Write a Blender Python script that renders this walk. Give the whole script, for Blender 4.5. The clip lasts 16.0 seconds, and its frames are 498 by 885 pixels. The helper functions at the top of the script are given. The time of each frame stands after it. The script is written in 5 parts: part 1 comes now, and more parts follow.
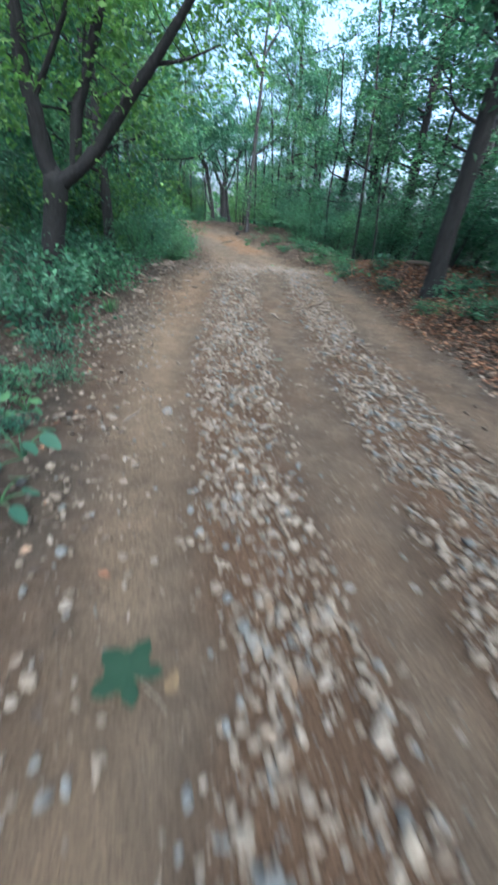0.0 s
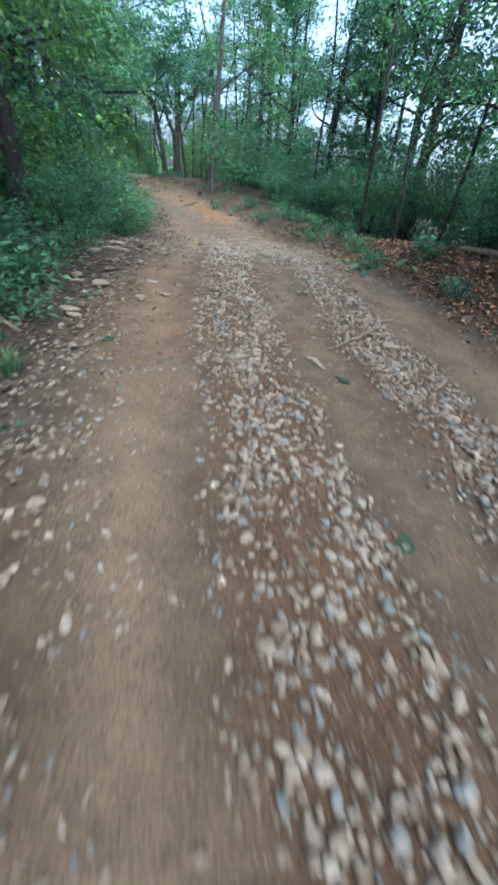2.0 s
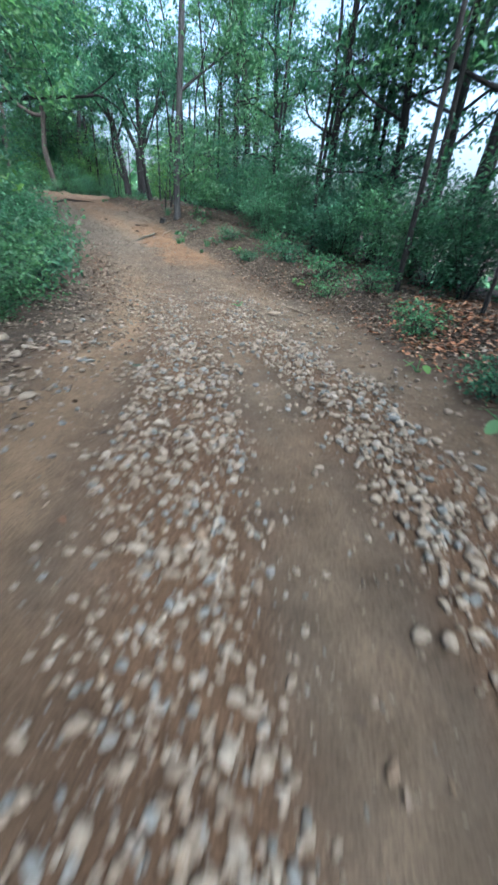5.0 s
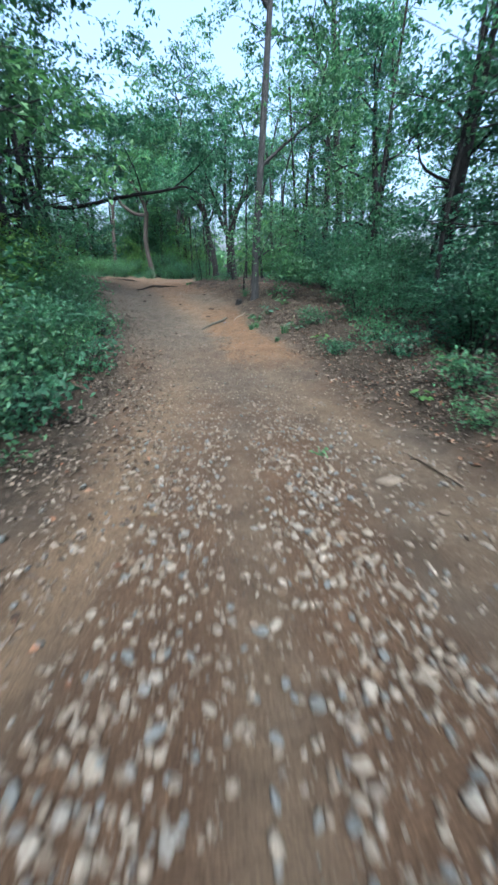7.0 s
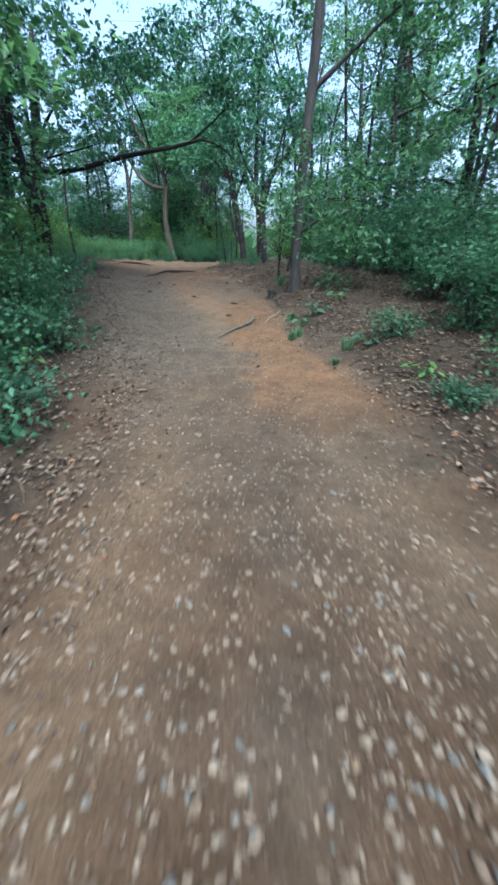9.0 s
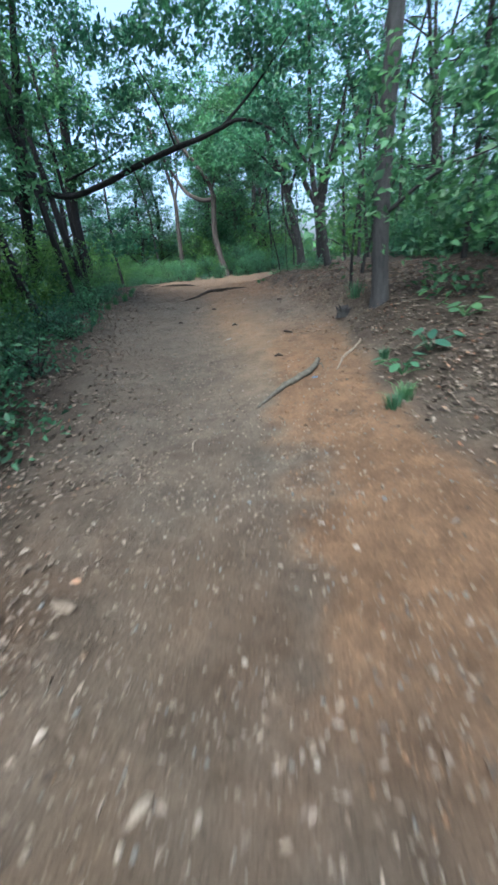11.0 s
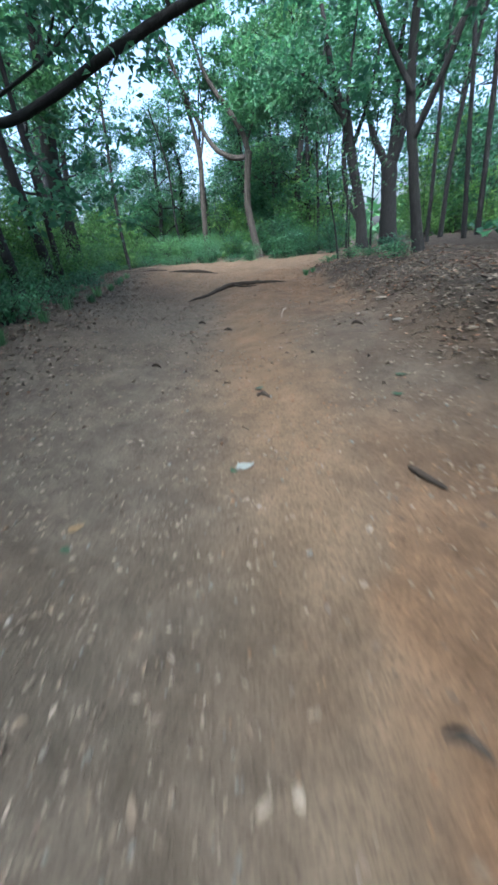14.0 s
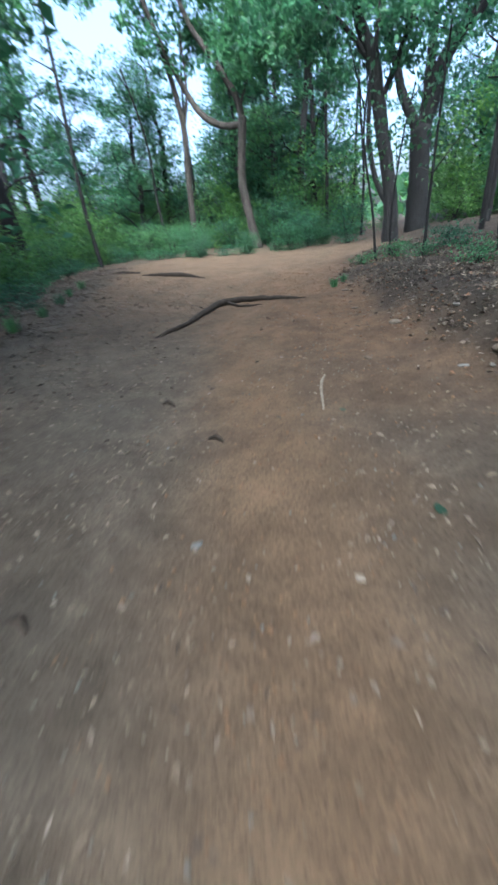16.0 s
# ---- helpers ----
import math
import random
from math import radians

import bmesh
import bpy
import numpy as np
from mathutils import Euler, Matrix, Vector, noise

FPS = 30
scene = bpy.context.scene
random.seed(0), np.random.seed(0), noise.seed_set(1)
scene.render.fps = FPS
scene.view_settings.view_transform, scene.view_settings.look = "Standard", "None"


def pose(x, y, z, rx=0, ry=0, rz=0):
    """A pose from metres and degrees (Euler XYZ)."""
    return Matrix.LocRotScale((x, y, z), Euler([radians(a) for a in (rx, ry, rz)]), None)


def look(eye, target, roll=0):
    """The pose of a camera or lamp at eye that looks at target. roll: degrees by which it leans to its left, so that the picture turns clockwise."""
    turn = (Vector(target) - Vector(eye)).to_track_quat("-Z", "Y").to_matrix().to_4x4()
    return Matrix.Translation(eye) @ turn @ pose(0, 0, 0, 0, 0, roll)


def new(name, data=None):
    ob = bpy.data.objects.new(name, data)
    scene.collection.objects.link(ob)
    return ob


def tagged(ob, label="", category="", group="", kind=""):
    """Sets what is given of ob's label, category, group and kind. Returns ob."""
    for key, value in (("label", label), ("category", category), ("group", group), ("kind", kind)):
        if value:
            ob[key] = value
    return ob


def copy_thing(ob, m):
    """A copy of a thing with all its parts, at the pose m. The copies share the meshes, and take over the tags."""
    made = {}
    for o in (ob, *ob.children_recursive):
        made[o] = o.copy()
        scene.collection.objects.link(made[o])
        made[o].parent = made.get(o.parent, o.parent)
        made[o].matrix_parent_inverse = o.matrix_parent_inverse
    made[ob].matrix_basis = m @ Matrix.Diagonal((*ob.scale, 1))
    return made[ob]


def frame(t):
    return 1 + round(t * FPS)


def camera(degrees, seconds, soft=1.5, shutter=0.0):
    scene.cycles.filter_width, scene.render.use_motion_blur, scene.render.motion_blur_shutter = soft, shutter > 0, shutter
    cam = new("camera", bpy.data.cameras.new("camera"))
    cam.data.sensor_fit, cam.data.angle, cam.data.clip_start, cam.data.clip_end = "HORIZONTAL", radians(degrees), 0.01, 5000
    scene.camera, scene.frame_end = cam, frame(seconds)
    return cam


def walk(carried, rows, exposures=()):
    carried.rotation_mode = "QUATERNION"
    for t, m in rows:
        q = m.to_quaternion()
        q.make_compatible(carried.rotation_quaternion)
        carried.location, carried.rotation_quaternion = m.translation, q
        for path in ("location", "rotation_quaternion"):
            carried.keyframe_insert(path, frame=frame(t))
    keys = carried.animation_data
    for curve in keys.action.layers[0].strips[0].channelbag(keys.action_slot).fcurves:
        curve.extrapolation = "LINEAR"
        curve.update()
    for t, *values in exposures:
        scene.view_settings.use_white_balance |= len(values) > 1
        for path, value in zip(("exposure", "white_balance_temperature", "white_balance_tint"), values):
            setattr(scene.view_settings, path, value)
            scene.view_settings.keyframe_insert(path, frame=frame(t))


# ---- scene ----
cam = camera(67.7, 16.0, soft=2.8, shutter=0.7)
PATH = [
    (0.0, (0.000, -0.073, 1.398), (0.002, 3.415, -0.560), 4.73),
    (0.5, (-0.129, 0.716, 1.428), (-0.373, 4.262, -0.406), 1.51),
    (1.0, (-0.308, 1.438, 1.449), (-0.199, 4.991, -0.384), 5.45),
    (1.5, (-0.554, 2.172, 1.465), (-0.262, 5.560, -0.641), 5.65),
    (2.0, (-0.706, 2.898, 1.515), (-0.279, 6.201, -0.701), 6.25),
    (2.5, (-0.879, 3.613, 1.569), (-0.049, 6.976, -0.431), 10.12),
    (3.0, (-0.918, 4.370, 1.580), (-0.462, 7.725, -0.549), 3.18),
    (3.5, (-0.991, 5.131, 1.615), (-0.304, 8.621, -0.214), 5.81),
    (6.0, (0.009, 8.872, 1.867), (0.187, 12.180, -0.375), 1.30),
    (6.5, (0.050, 9.677, 1.924), (-0.378, 13.180, 0.040), -2.03),
    (7.0, (-0.080, 10.447, 1.964), (-0.425, 14.093, 0.356), 0.20),
    (7.5, (-0.163, 11.229, 1.931), (-0.583, 14.762, 0.103), -2.14),
    (8.0, (-0.303, 12.033, 1.943), (-0.787, 15.576, 0.151), -1.14),
    (10.5, (-0.836, 15.542, 2.008), (-1.810, 19.039, 0.329), -4.18),
    (11.0, (-0.972, 16.268, 2.031), (-2.290, 19.667, 0.384), -7.78),
    (11.5, (-1.173, 16.958, 2.082), (-2.461, 20.347, 0.392), -4.22),
    (12.0, (-1.329, 17.657, 2.104), (-2.555, 20.943, 0.180), -2.17),
    (12.5, (-1.593, 18.328, 2.109), (-3.005, 21.529, 0.171), -3.16),
    (13.0, (-1.887, 19.003, 2.114), (-3.458, 22.164, 0.232), -6.60),
    (13.5, (-2.173, 19.630, 2.147), (-3.660, 22.940, 0.464), -3.35),
    (14.0, (-2.414, 20.250, 2.195), (-3.958, 23.473, 0.399), -6.21),
    (14.5, (-2.710, 20.907, 2.259), (-4.399, 24.092, 0.525), -5.22),
    (15.0, (-2.956, 21.497, 2.320), (-4.537, 24.723, 0.560), -6.14),
    (15.5, (-3.219, 22.181, 2.356), (-4.948, 25.325, 0.588), -8.18),
    (16.0, (-3.546, 22.827, 2.434), (-5.063, 25.991, 0.514), -7.39),
]
EXPOSURE = 2.72

walk(cam, [(t, look(eye, target, roll)) for t, eye, target, roll in PATH],
     [(t, EXPOSURE + e, 5400, 1) for t, e in [(0.0, 0.06), (3.5, 0.02), (6.0, -0.02), (7.0, -0.18), (8.0, -0.2), (11.5, -0.2), (12.5, -0.08), (13.5, 0.02), (16.0, 0.02)]])

# ---- light: a bright hazy sky and a soft high sun ----
SUN_EL, SUN_AZ = 56.0, 165.0
world = bpy.data.worlds.new("sky")
scene.world = world
world.use_nodes = True
wn = world.node_tree.nodes
sky = wn.new("ShaderNodeTexSky")
sky.sky_type = "NISHITA"
sky.sun_disc = False
sky.sun_elevation = radians(SUN_EL)
sky.sun_rotation = radians(SUN_AZ)
sky.dust_density = 9.0
sky.air_density = 0.7
sky.ozone_density = 0.3
wn["Background"].inputs["Strength"].default_value = 0.15
world.node_tree.links.new(sky.outputs[0], wn["Background"].inputs["Color"])
lamp = bpy.data.lights.new("sun", "SUN")
lamp.energy, lamp.angle, lamp.color = 0.5, radians(40), (1.0, 0.95, 0.86)
sun = new("sun", lamp)
sun.matrix_world = Matrix.Translation((0, 0, 30)) @ Euler((radians(90 - SUN_EL), 0, radians(180 - SUN_AZ))).to_matrix().to_4x4()

# ---- the lie of the land: a trail that climbs 3 degrees ----
SLOPE = radians(3.0)
CS, SN = math.cos(SLOPE), math.sin(SLOPE)
RNG = np.random.default_rng(7)


def W(p):
    """From the trail's own axes (y along the slope, z square on it) to the world."""
    p = np.asarray(p, float)
    return np.stack([p[..., 0], p[..., 1] * CS - p[..., 2] * SN, p[..., 1] * SN + p[..., 2] * CS], -1)


def table(ys, vs):
    return lambda y: np.interp(y, ys, vs)


def smooth(a, b, x):
    t = np.clip((x - a) / (b - a), 0, 1)
    return t * t * (3 - 2 * t)


left_edge = table([-4, 0, 1.1, 2, 2.7, 3.7, 4.5, 6.5, 8, 9.5, 11, 12.4, 13.5, 16, 18.8, 20.6, 23.4, 25.2, 27, 30, 33, 60], [-0.9, -0.8, -0.86, -1.05, -1.25, -1.55, -1.72, -1.85, -1.9, -1.95, -1.7, -1.5, -1.6, -2.25, -3.4, -4.4, -6.0, -6.9, -7.9, -9.6, -11.5, -15])
bank_rise = table([14, 16, 18, 20, 24, 27, 31, 36], [0, 0.05, 0.16, 0.24, 0.3, 0.28, 0.22, 0.12])
right_rise = table([-4, 3, 6, 10, 14, 18, 22, 25, 28, 31, 36], [0.1, 0.25, 0.42, 0.45, 0.36, 0.34, 0.38, 0.34, 0.22, 0.14, 0.1])
right_edge = table([-4, 0, 5, 7.4, 9.6, 12.5, 14.4, 15.5, 18.1, 18.8, 19.8, 22, 23, 24, 25.2, 26.4, 28.3, 29, 31, 33, 60], [2.4, 2.4, 2.28, 2.05, 1.8, 1.75, 1.15, 0.55, -0.3, -0.65, -1.13, -1.72, -2.2, -2.68, -3.1, -3.69, -4.58, -4.85, -4.85, -4.2, -4])
base_z = table([-60, -5, 3, 5, 6.4, 7.7, 9, 10, 11, 12, 12.8, 13.7, 14.6, 16, 18, 20.5, 22, 23, 24.5, 27, 31, 60, 400], [0, 0, -0.05, -0.05, -0.05, 0.04, 0.1, 0.07, -0.03, -0.13, -0.19, -0.26, -0.32, -0.29, -0.19, -0.07, 0.01, 0.08, 0.14, 0.17, 0.24, -0.6, -20])
lane_x = table([-4, 0, 0.85, 3.7, 6.9, 8.6, 12.2, 16, 20, 25, 30], [-0.2, -0.3, -0.44, -1.03, -1.4, -1.45, -1.25, -1.6, -2.6, -4.6, -6.6])
strip_a = table([-4, 0.7, 1.5, 2.5, 3.9, 5, 6, 8.4, 11.5, 12.9, 15.8, 20], [0.6, 0.28, 0.04, -0.1, -0.22, -0.3, -0.42, -0.46, -0.58, -0.8, -1.15, -2.3])
tan_x = table([17, 18.5, 20.4, 21.2, 22.3, 23.4, 24.8, 27, 30, 33], [-1.0, -1.5, -2.05, -2.5, -3.1, -3.7, -4.35, -5.5, -6.8, -8.0])
clay_edge = table([15, 17.4, 18.1, 19.3, 20.4, 21.3, 24], [-0.4, -1.1, -1.28, -1.85, -2.16, -2.45, -3.3])
strip_b = table([-4, 1.5, 3.6, 6.6, 8, 10, 11.5, 12.5, 14.3, 18, 20], [1.4, 1.32, 1.2, 0.97, 0.85, 0.78, 0.42, 0.2, -0.05, -1.1, -1.7])
wide_a = table([-4, 2, 4, 6, 9, 12, 16, 18], [0.34, 0.35, 0.4, 0.42, 0.4, 0.34, 0.26, 0.12])
wide_b = table([-4, 4, 9, 11, 13, 16, 18], [0.42, 0.4, 0.36, 0.38, 0.42, 0.34, 0.12])


def fbm(x, y, scale, seed=0, octaves=3):
    """Cheap smooth noise on arrays, from sums of turned waves."""
    r = np.random.default_rng(seed)
    out = 0 * x
    amp = 1.0
    for _ in range(octaves):
        for _ in range(5):
            a, p, k = r.uniform(0, 6.283), r.uniform(0, 6.283), r.uniform(0.6, 1.5) / scale
            out = out + amp * np.sin(k * (x * math.cos(a) + y * math.sin(a)) * 6.283 + p + 1.3 * np.sin(k * 2.1 * (y * math.cos(a) - x * math.sin(a)) + p))
        scale, amp = scale / 2.1, amp * 0.5
    return out / 5


def masks(x, y):
    """What covers the trail at a place: bare, lane, gravel, clay, litter from 0 to 1."""
    l, r = left_edge(y), right_edge(y)
    wob = 0.16 * fbm(x, y, 1.3, 3)
    bare = smooth(-0.25, 0.3, x - l + wob) * smooth(-0.25, 0.3, r - x + wob)
    lane = np.exp(-((x - lane_x(y) + 0.3 * wob) / 0.34) ** 2) * smooth(19, 12, y) * (0.6 + 0.4 * smooth(0.5, 4, y))
    ga = smooth(1.35, 0.5, abs(x - strip_a(y) + wob * 0.6) / wide_a(y)) * smooth(16.5, 10.5, y)
    gb = smooth(1.35, 0.5, abs(x - strip_b(y) + wob * 0.6) / wide_b(y)) * smooth(17, 12, y)
    gravel = np.maximum(ga, gb) * (1 - 0.85 * np.exp(-((x - (strip_a(y) + strip_b(y)) / 2) / 0.14) ** 2))
    clay = smooth(16.2, 17.7, y) * smooth(23.5, 20.8, y) * smooth(-0.12, 0.16, x - clay_edge(y) + 1.8 * wob) * smooth(0.35, 0.0, x - r + wob)
    clay = np.maximum(clay, 0.8 * smooth(24, 27, y) * smooth(33, 29, y) * smooth(1.7, 0.3, abs(x - r + 0.5 + wob)))
    clay = np.maximum(clay, 0.35 * smooth(4, 8, y) * smooth(17, 13.5, y) * np.exp(-((x - lane_x(y)) / 0.55) ** 2))
    clay = np.maximum(clay, 0.55 * smooth(20, 23.5, y) * smooth(34, 30, y) * np.exp(-((x - tan_x(y) + 0.8 * wob) / 0.55) ** 2))
    # broad clay tone over the crest, put in to brighten its dark shading
    clay = np.maximum(clay, (0.45 + 0.3 * wob) * bare * smooth(25, 28.5, y) * smooth(38, 33, y))
    litter = smooth(0.1, 0.7, x - r + wob * 1.6) + smooth(0.0, 0.6, l - x + wob * 1.6) * (1 - 0.65 * smooth(18, 22, y) * smooth(4.0, 2.0, l - x))
    return bare, lane, np.clip(gravel, 0, 1), np.clip(clay, 0, 1), np.clip(litter, 0, 1)


def ground_z(x, y):
    l, r = left_edge(y), right_edge(y)
    bare, lane, gravel, clay, litter = masks(x, y)
    far = smooth(14, 24, y)
    z = base_z(y) + smooth(-0.1, np.interp(y, [18, 24], [1.4, 0.85]), x - r) * right_rise(y) + smooth(0.2, 2.6, l - x) * 0.06 + bank_rise(y) * smooth(-1.0 - 0.5 * np.clip(y - 25, 0, 7), 0.7, l - x)
    z = z - 0.05 * lane * smooth(20, 12, y) + 0.03 * gravel + 0.05 * bare * smooth(15, 17, y) * np.exp(-((x - r) / 0.3) ** 2)
    z = z - 0.06 * far * np.exp(-((x - (l + r) / 2) / 0.9) ** 2) * smooth(30, 25, y)
    z = z - 0.28 * np.clip(x - r - 5.0, 0, 40)
    z = z - 0.00035 * np.clip(abs(x - (l + r) / 2) - 12, 0, 300) ** 1.7
    return z + 0.016 * fbm(x, y, 1.1, 5) + 0.006 * fbm(x, y, 0.28, 6, 2) + 0.05 * litter * fbm(x, y, 2.2, 9, 2)


def on_ground(x, y, dz=0.0):
    x, y = np.asarray(x, float), np.asarray(y, float)
    return W(np.stack([x, y, ground_z(x, y) + dz], -1))


# ---- mesh helpers ----
def fast_mesh(name, verts, faces, mats=(), smooth_faces=False, index=None):
    """A mesh out of arrays; faces is one array of triangles or quads, or a list of such arrays."""
    groups = faces if isinstance(faces, list) else [faces]
    groups = [np.asarray(g, np.int32) for g in groups if len(g)]
    me = bpy.data.meshes.new(name)
    verts = np.ascontiguousarray(verts, np.float32)
    me.vertices.add(len(verts))
    me.vertices.foreach_set("co", verts.ravel())
    total = sum(g.size for g in groups)
    count = sum(len(g) for g in groups)
    me.loops.add(total)
    me.loops.foreach_set("vertex_index", np.concatenate([g.ravel() for g in groups]))
    me.polygons.add(count)
    sizes = np.concatenate([np.full(len(g), g.shape[1], np.int32) for g in groups])
    me.polygons.foreach_set("loop_start", np.concatenate([[0], np.cumsum(sizes)[:-1]]).astype(np.int32))
    if smooth_faces:
        me.polygons.foreach_set("use_smooth", np.ones(count, bool))
    for m in mats:
        me.materials.append(m)
    if index is not None:
        me.polygons.foreach_set("material_index", np.asarray(index, np.int32))
    me.update(calc_edges=True)
    me.validate()
    return me


def under(parent, name, mesh, label=""):
    ob = new(name, mesh)
    ob.parent = parent
    if label:
        ob["label"] = label
    return ob


def curve_points(pts, n):
    """A smooth line through the points, in n steps."""
    p = np.asarray(pts, float)
    p = np.vstack([2 * p[0] - p[1], p, 2 * p[-1] - p[-2]])
    t = np.linspace(0, len(p) - 3 - 1e-6, n)
    i = t.astype(int)
    u = (t - i)[:, None]
    a, b, c, d = p[i], p[i + 1], p[i + 2], p[i + 3]
    return 0.5 * (2 * b + (c - a) * u + (2 * a - 5 * b + 4 * c - d) * u ** 2 + (3 * b - a - 3 * c + d) * u ** 3)


def tube(pts, radii, sides=8, rough=0.0, rng=RNG):
    """Vertices and quads of a tapering round stem along a line."""
    pts = np.asarray(pts, float)
    n = len(pts)
    radii = np.interp(np.linspace(0, 1, n), np.linspace(0, 1, len(radii)), radii)
    d = np.gradient(pts, axis=0)
    d /= np.linalg.norm(d, axis=1, keepdims=True) + 1e-9
    if abs(d[:, 2]).mean() > 0.6:
        ref = np.tile([[0, 1.0, 0]], (n, 1))
    else:
        ref = np.tile([[0, 0, 1.0]], (n, 1))
    a = np.cross(d, ref)
    a /= np.linalg.norm(a, axis=1, keepdims=True) + 1e-9
    b = np.cross(d, a)
    ang = np.linspace(0, 2 * math.pi, sides, endpoint=False)
    rr = radii[:, None] * (1 + rough * rng.normal(0, 1, (n, sides)))
    v = pts[:, None] + rr[..., None] * (np.cos(ang)[None, :, None] * a[:, None] + np.sin(ang)[None, :, None] * b[:, None])
    v = v.reshape(-1, 3)
    i = np.arange(n - 1)[:, None] * sides
    j = np.arange(sides)[None]
    k = (j + 1) % sides
    f = np.stack([i + j, i + k, i + sides + k, i + sides + j], -1).reshape(-1, 4)
    tip = len(v)
    v = np.vstack([v, pts[-1:] + d[-1:] * radii[-1], pts[:1]])
    last = (n - 1) * sides
    caps = [[last + q, last + (q + 1) % sides, tip, tip] for q in range(sides)]
    return v, f, np.array([c[:3] for c in caps])


def join(parts):
    vs, qs, ts, n = [], [], [], 0
    for v, q, t in parts:
        vs.append(v)
        qs.append(q + n)
        ts.append(t + n)
        n += len(v)
    return np.vstack(vs), [np.vstack(qs), np.vstack(ts)]


def clumped(rng, ends, weight, leaves, spread, tuft=0.12, per=22):
    """Leaf places in small sprays round the ends of twigs, with gaps between them."""
    n = max(1, leaves // per)
    pick = rng.choice(len(ends), n, p=weight / weight.sum())
    spray = ends[pick] + rng.normal(0, 1, (n, 3)) * (spread, spread, spread * 0.6)
    return spray[rng.integers(0, n, leaves)] + rng.normal(0, 1, (leaves, 3)) * (tuft * 1.3, tuft * 1.3, tuft * 0.6)


def leaf_mesh(name, centres, sizes, mats, rng, droop=0.35, narrow=0.5, flat=0.0, index=None):
    """Folded leaves, two triangles each, at the given places."""
    n = len(centres)
    az = rng.uniform(0, 2 * math.pi, n)
    tilt = rng.normal(-droop, 0.45, n) * (1 - flat)
    roll = rng.normal(0, 0.6, n) * (1 - 0.6 * flat)
    ax = np.stack([np.cos(az) * np.cos(tilt), np.sin(az) * np.cos(tilt), np.sin(tilt)], -1)
    side = np.stack([-np.sin(az), np.cos(az), 0 * az], -1)
    up = np.cross(ax, side)
    side2 = side * np.cos(roll)[:, None] + up * np.sin(roll)[:, None]
    up2 = np.cross(ax, side2)
    s = np.asarray(sizes)[:, None]
    c = np.asarray(centres)
    w = narrow * rng.uniform(0.8, 1.2, (n, 1))
    fold = rng.uniform(0.05, 0.22, (n, 1))
    b = c - ax * s * 0.5
    t = c + ax * s * 0.5 - up2 * s * 0.1
    l = c + side2 * s * w * 0.5 + up2 * s * fold - ax * s * 0.05
    r = c - side2 * s * w * 0.5 + up2 * s * fold - ax * s * 0.05
    v = np.stack([b, l, t, r], 1).reshape(-1, 3)
    i = np.arange(n)[:, None] * 4
    f = np.concatenate([i + [[0, 2, 1]], i + [[0, 3, 2]]], 1).reshape(-1, 3)
    return fast_mesh(name, v, f, mats, index=None if index is None else np.repeat(index, 2))


# ---- materials ----
def material(name, rough=0.8):
    m = bpy.data.materials.new(name)
    m.use_nodes = True
    n, l = m.node_tree.nodes, m.node_tree.links
    b = n["Principled BSDF"]
    b.inputs["Roughness"].default_value = rough
    b.inputs["Specular IOR Level"].default_value = 0.25
    return m, n, l, b


def noise_node(n, l, scale, detail=4, rough=0.6, coords=None):
    q = n.new("ShaderNodeTexNoise")
    q.inputs["Scale"].default_value = scale
    q.inputs["Detail"].default_value = detail
    q.inputs["Roughness"].default_value = rough
    if coords:
        l.new(coords, q.inputs["Vector"])
    return q.outputs["Fac"]


def ramp(n, l, fac, stops):
    q = n.new("ShaderNodeValToRGB")
    e = q.color_ramp.elements
    for i, (p, c) in enumerate(stops):
        s = e[i] if i < 2 else e.new(p)
        s.position, s.color = p, (*c, 1)
    l.new(fac, q.inputs["Fac"])
    return q.outputs["Color"]


def mix(n, l, fac, a, b, mode="MIX"):
    q = n.new("ShaderNodeMix")
    q.data_type, q.blend_type = "RGBA", mode
    for value, slot in ((fac, 0), (a, 6), (b, 7)):
        if isinstance(value, (int, float)):
            q.inputs[slot].default_value = value
        elif isinstance(value, tuple):
            q.inputs[slot].default_value = (*value, 1)
        else:
            l.new(value, q.inputs[slot])
    return q.outputs[2]


def bump(n, l, b, height, strength, dist):
    q = n.new("ShaderNodeBump")
    q.inputs["Strength"].default_value, q.inputs["Distance"].default_value = strength, dist
    l.new(height, q.inputs["Height"])
    l.new(q.outputs["Normal"], b.inputs["Normal"])


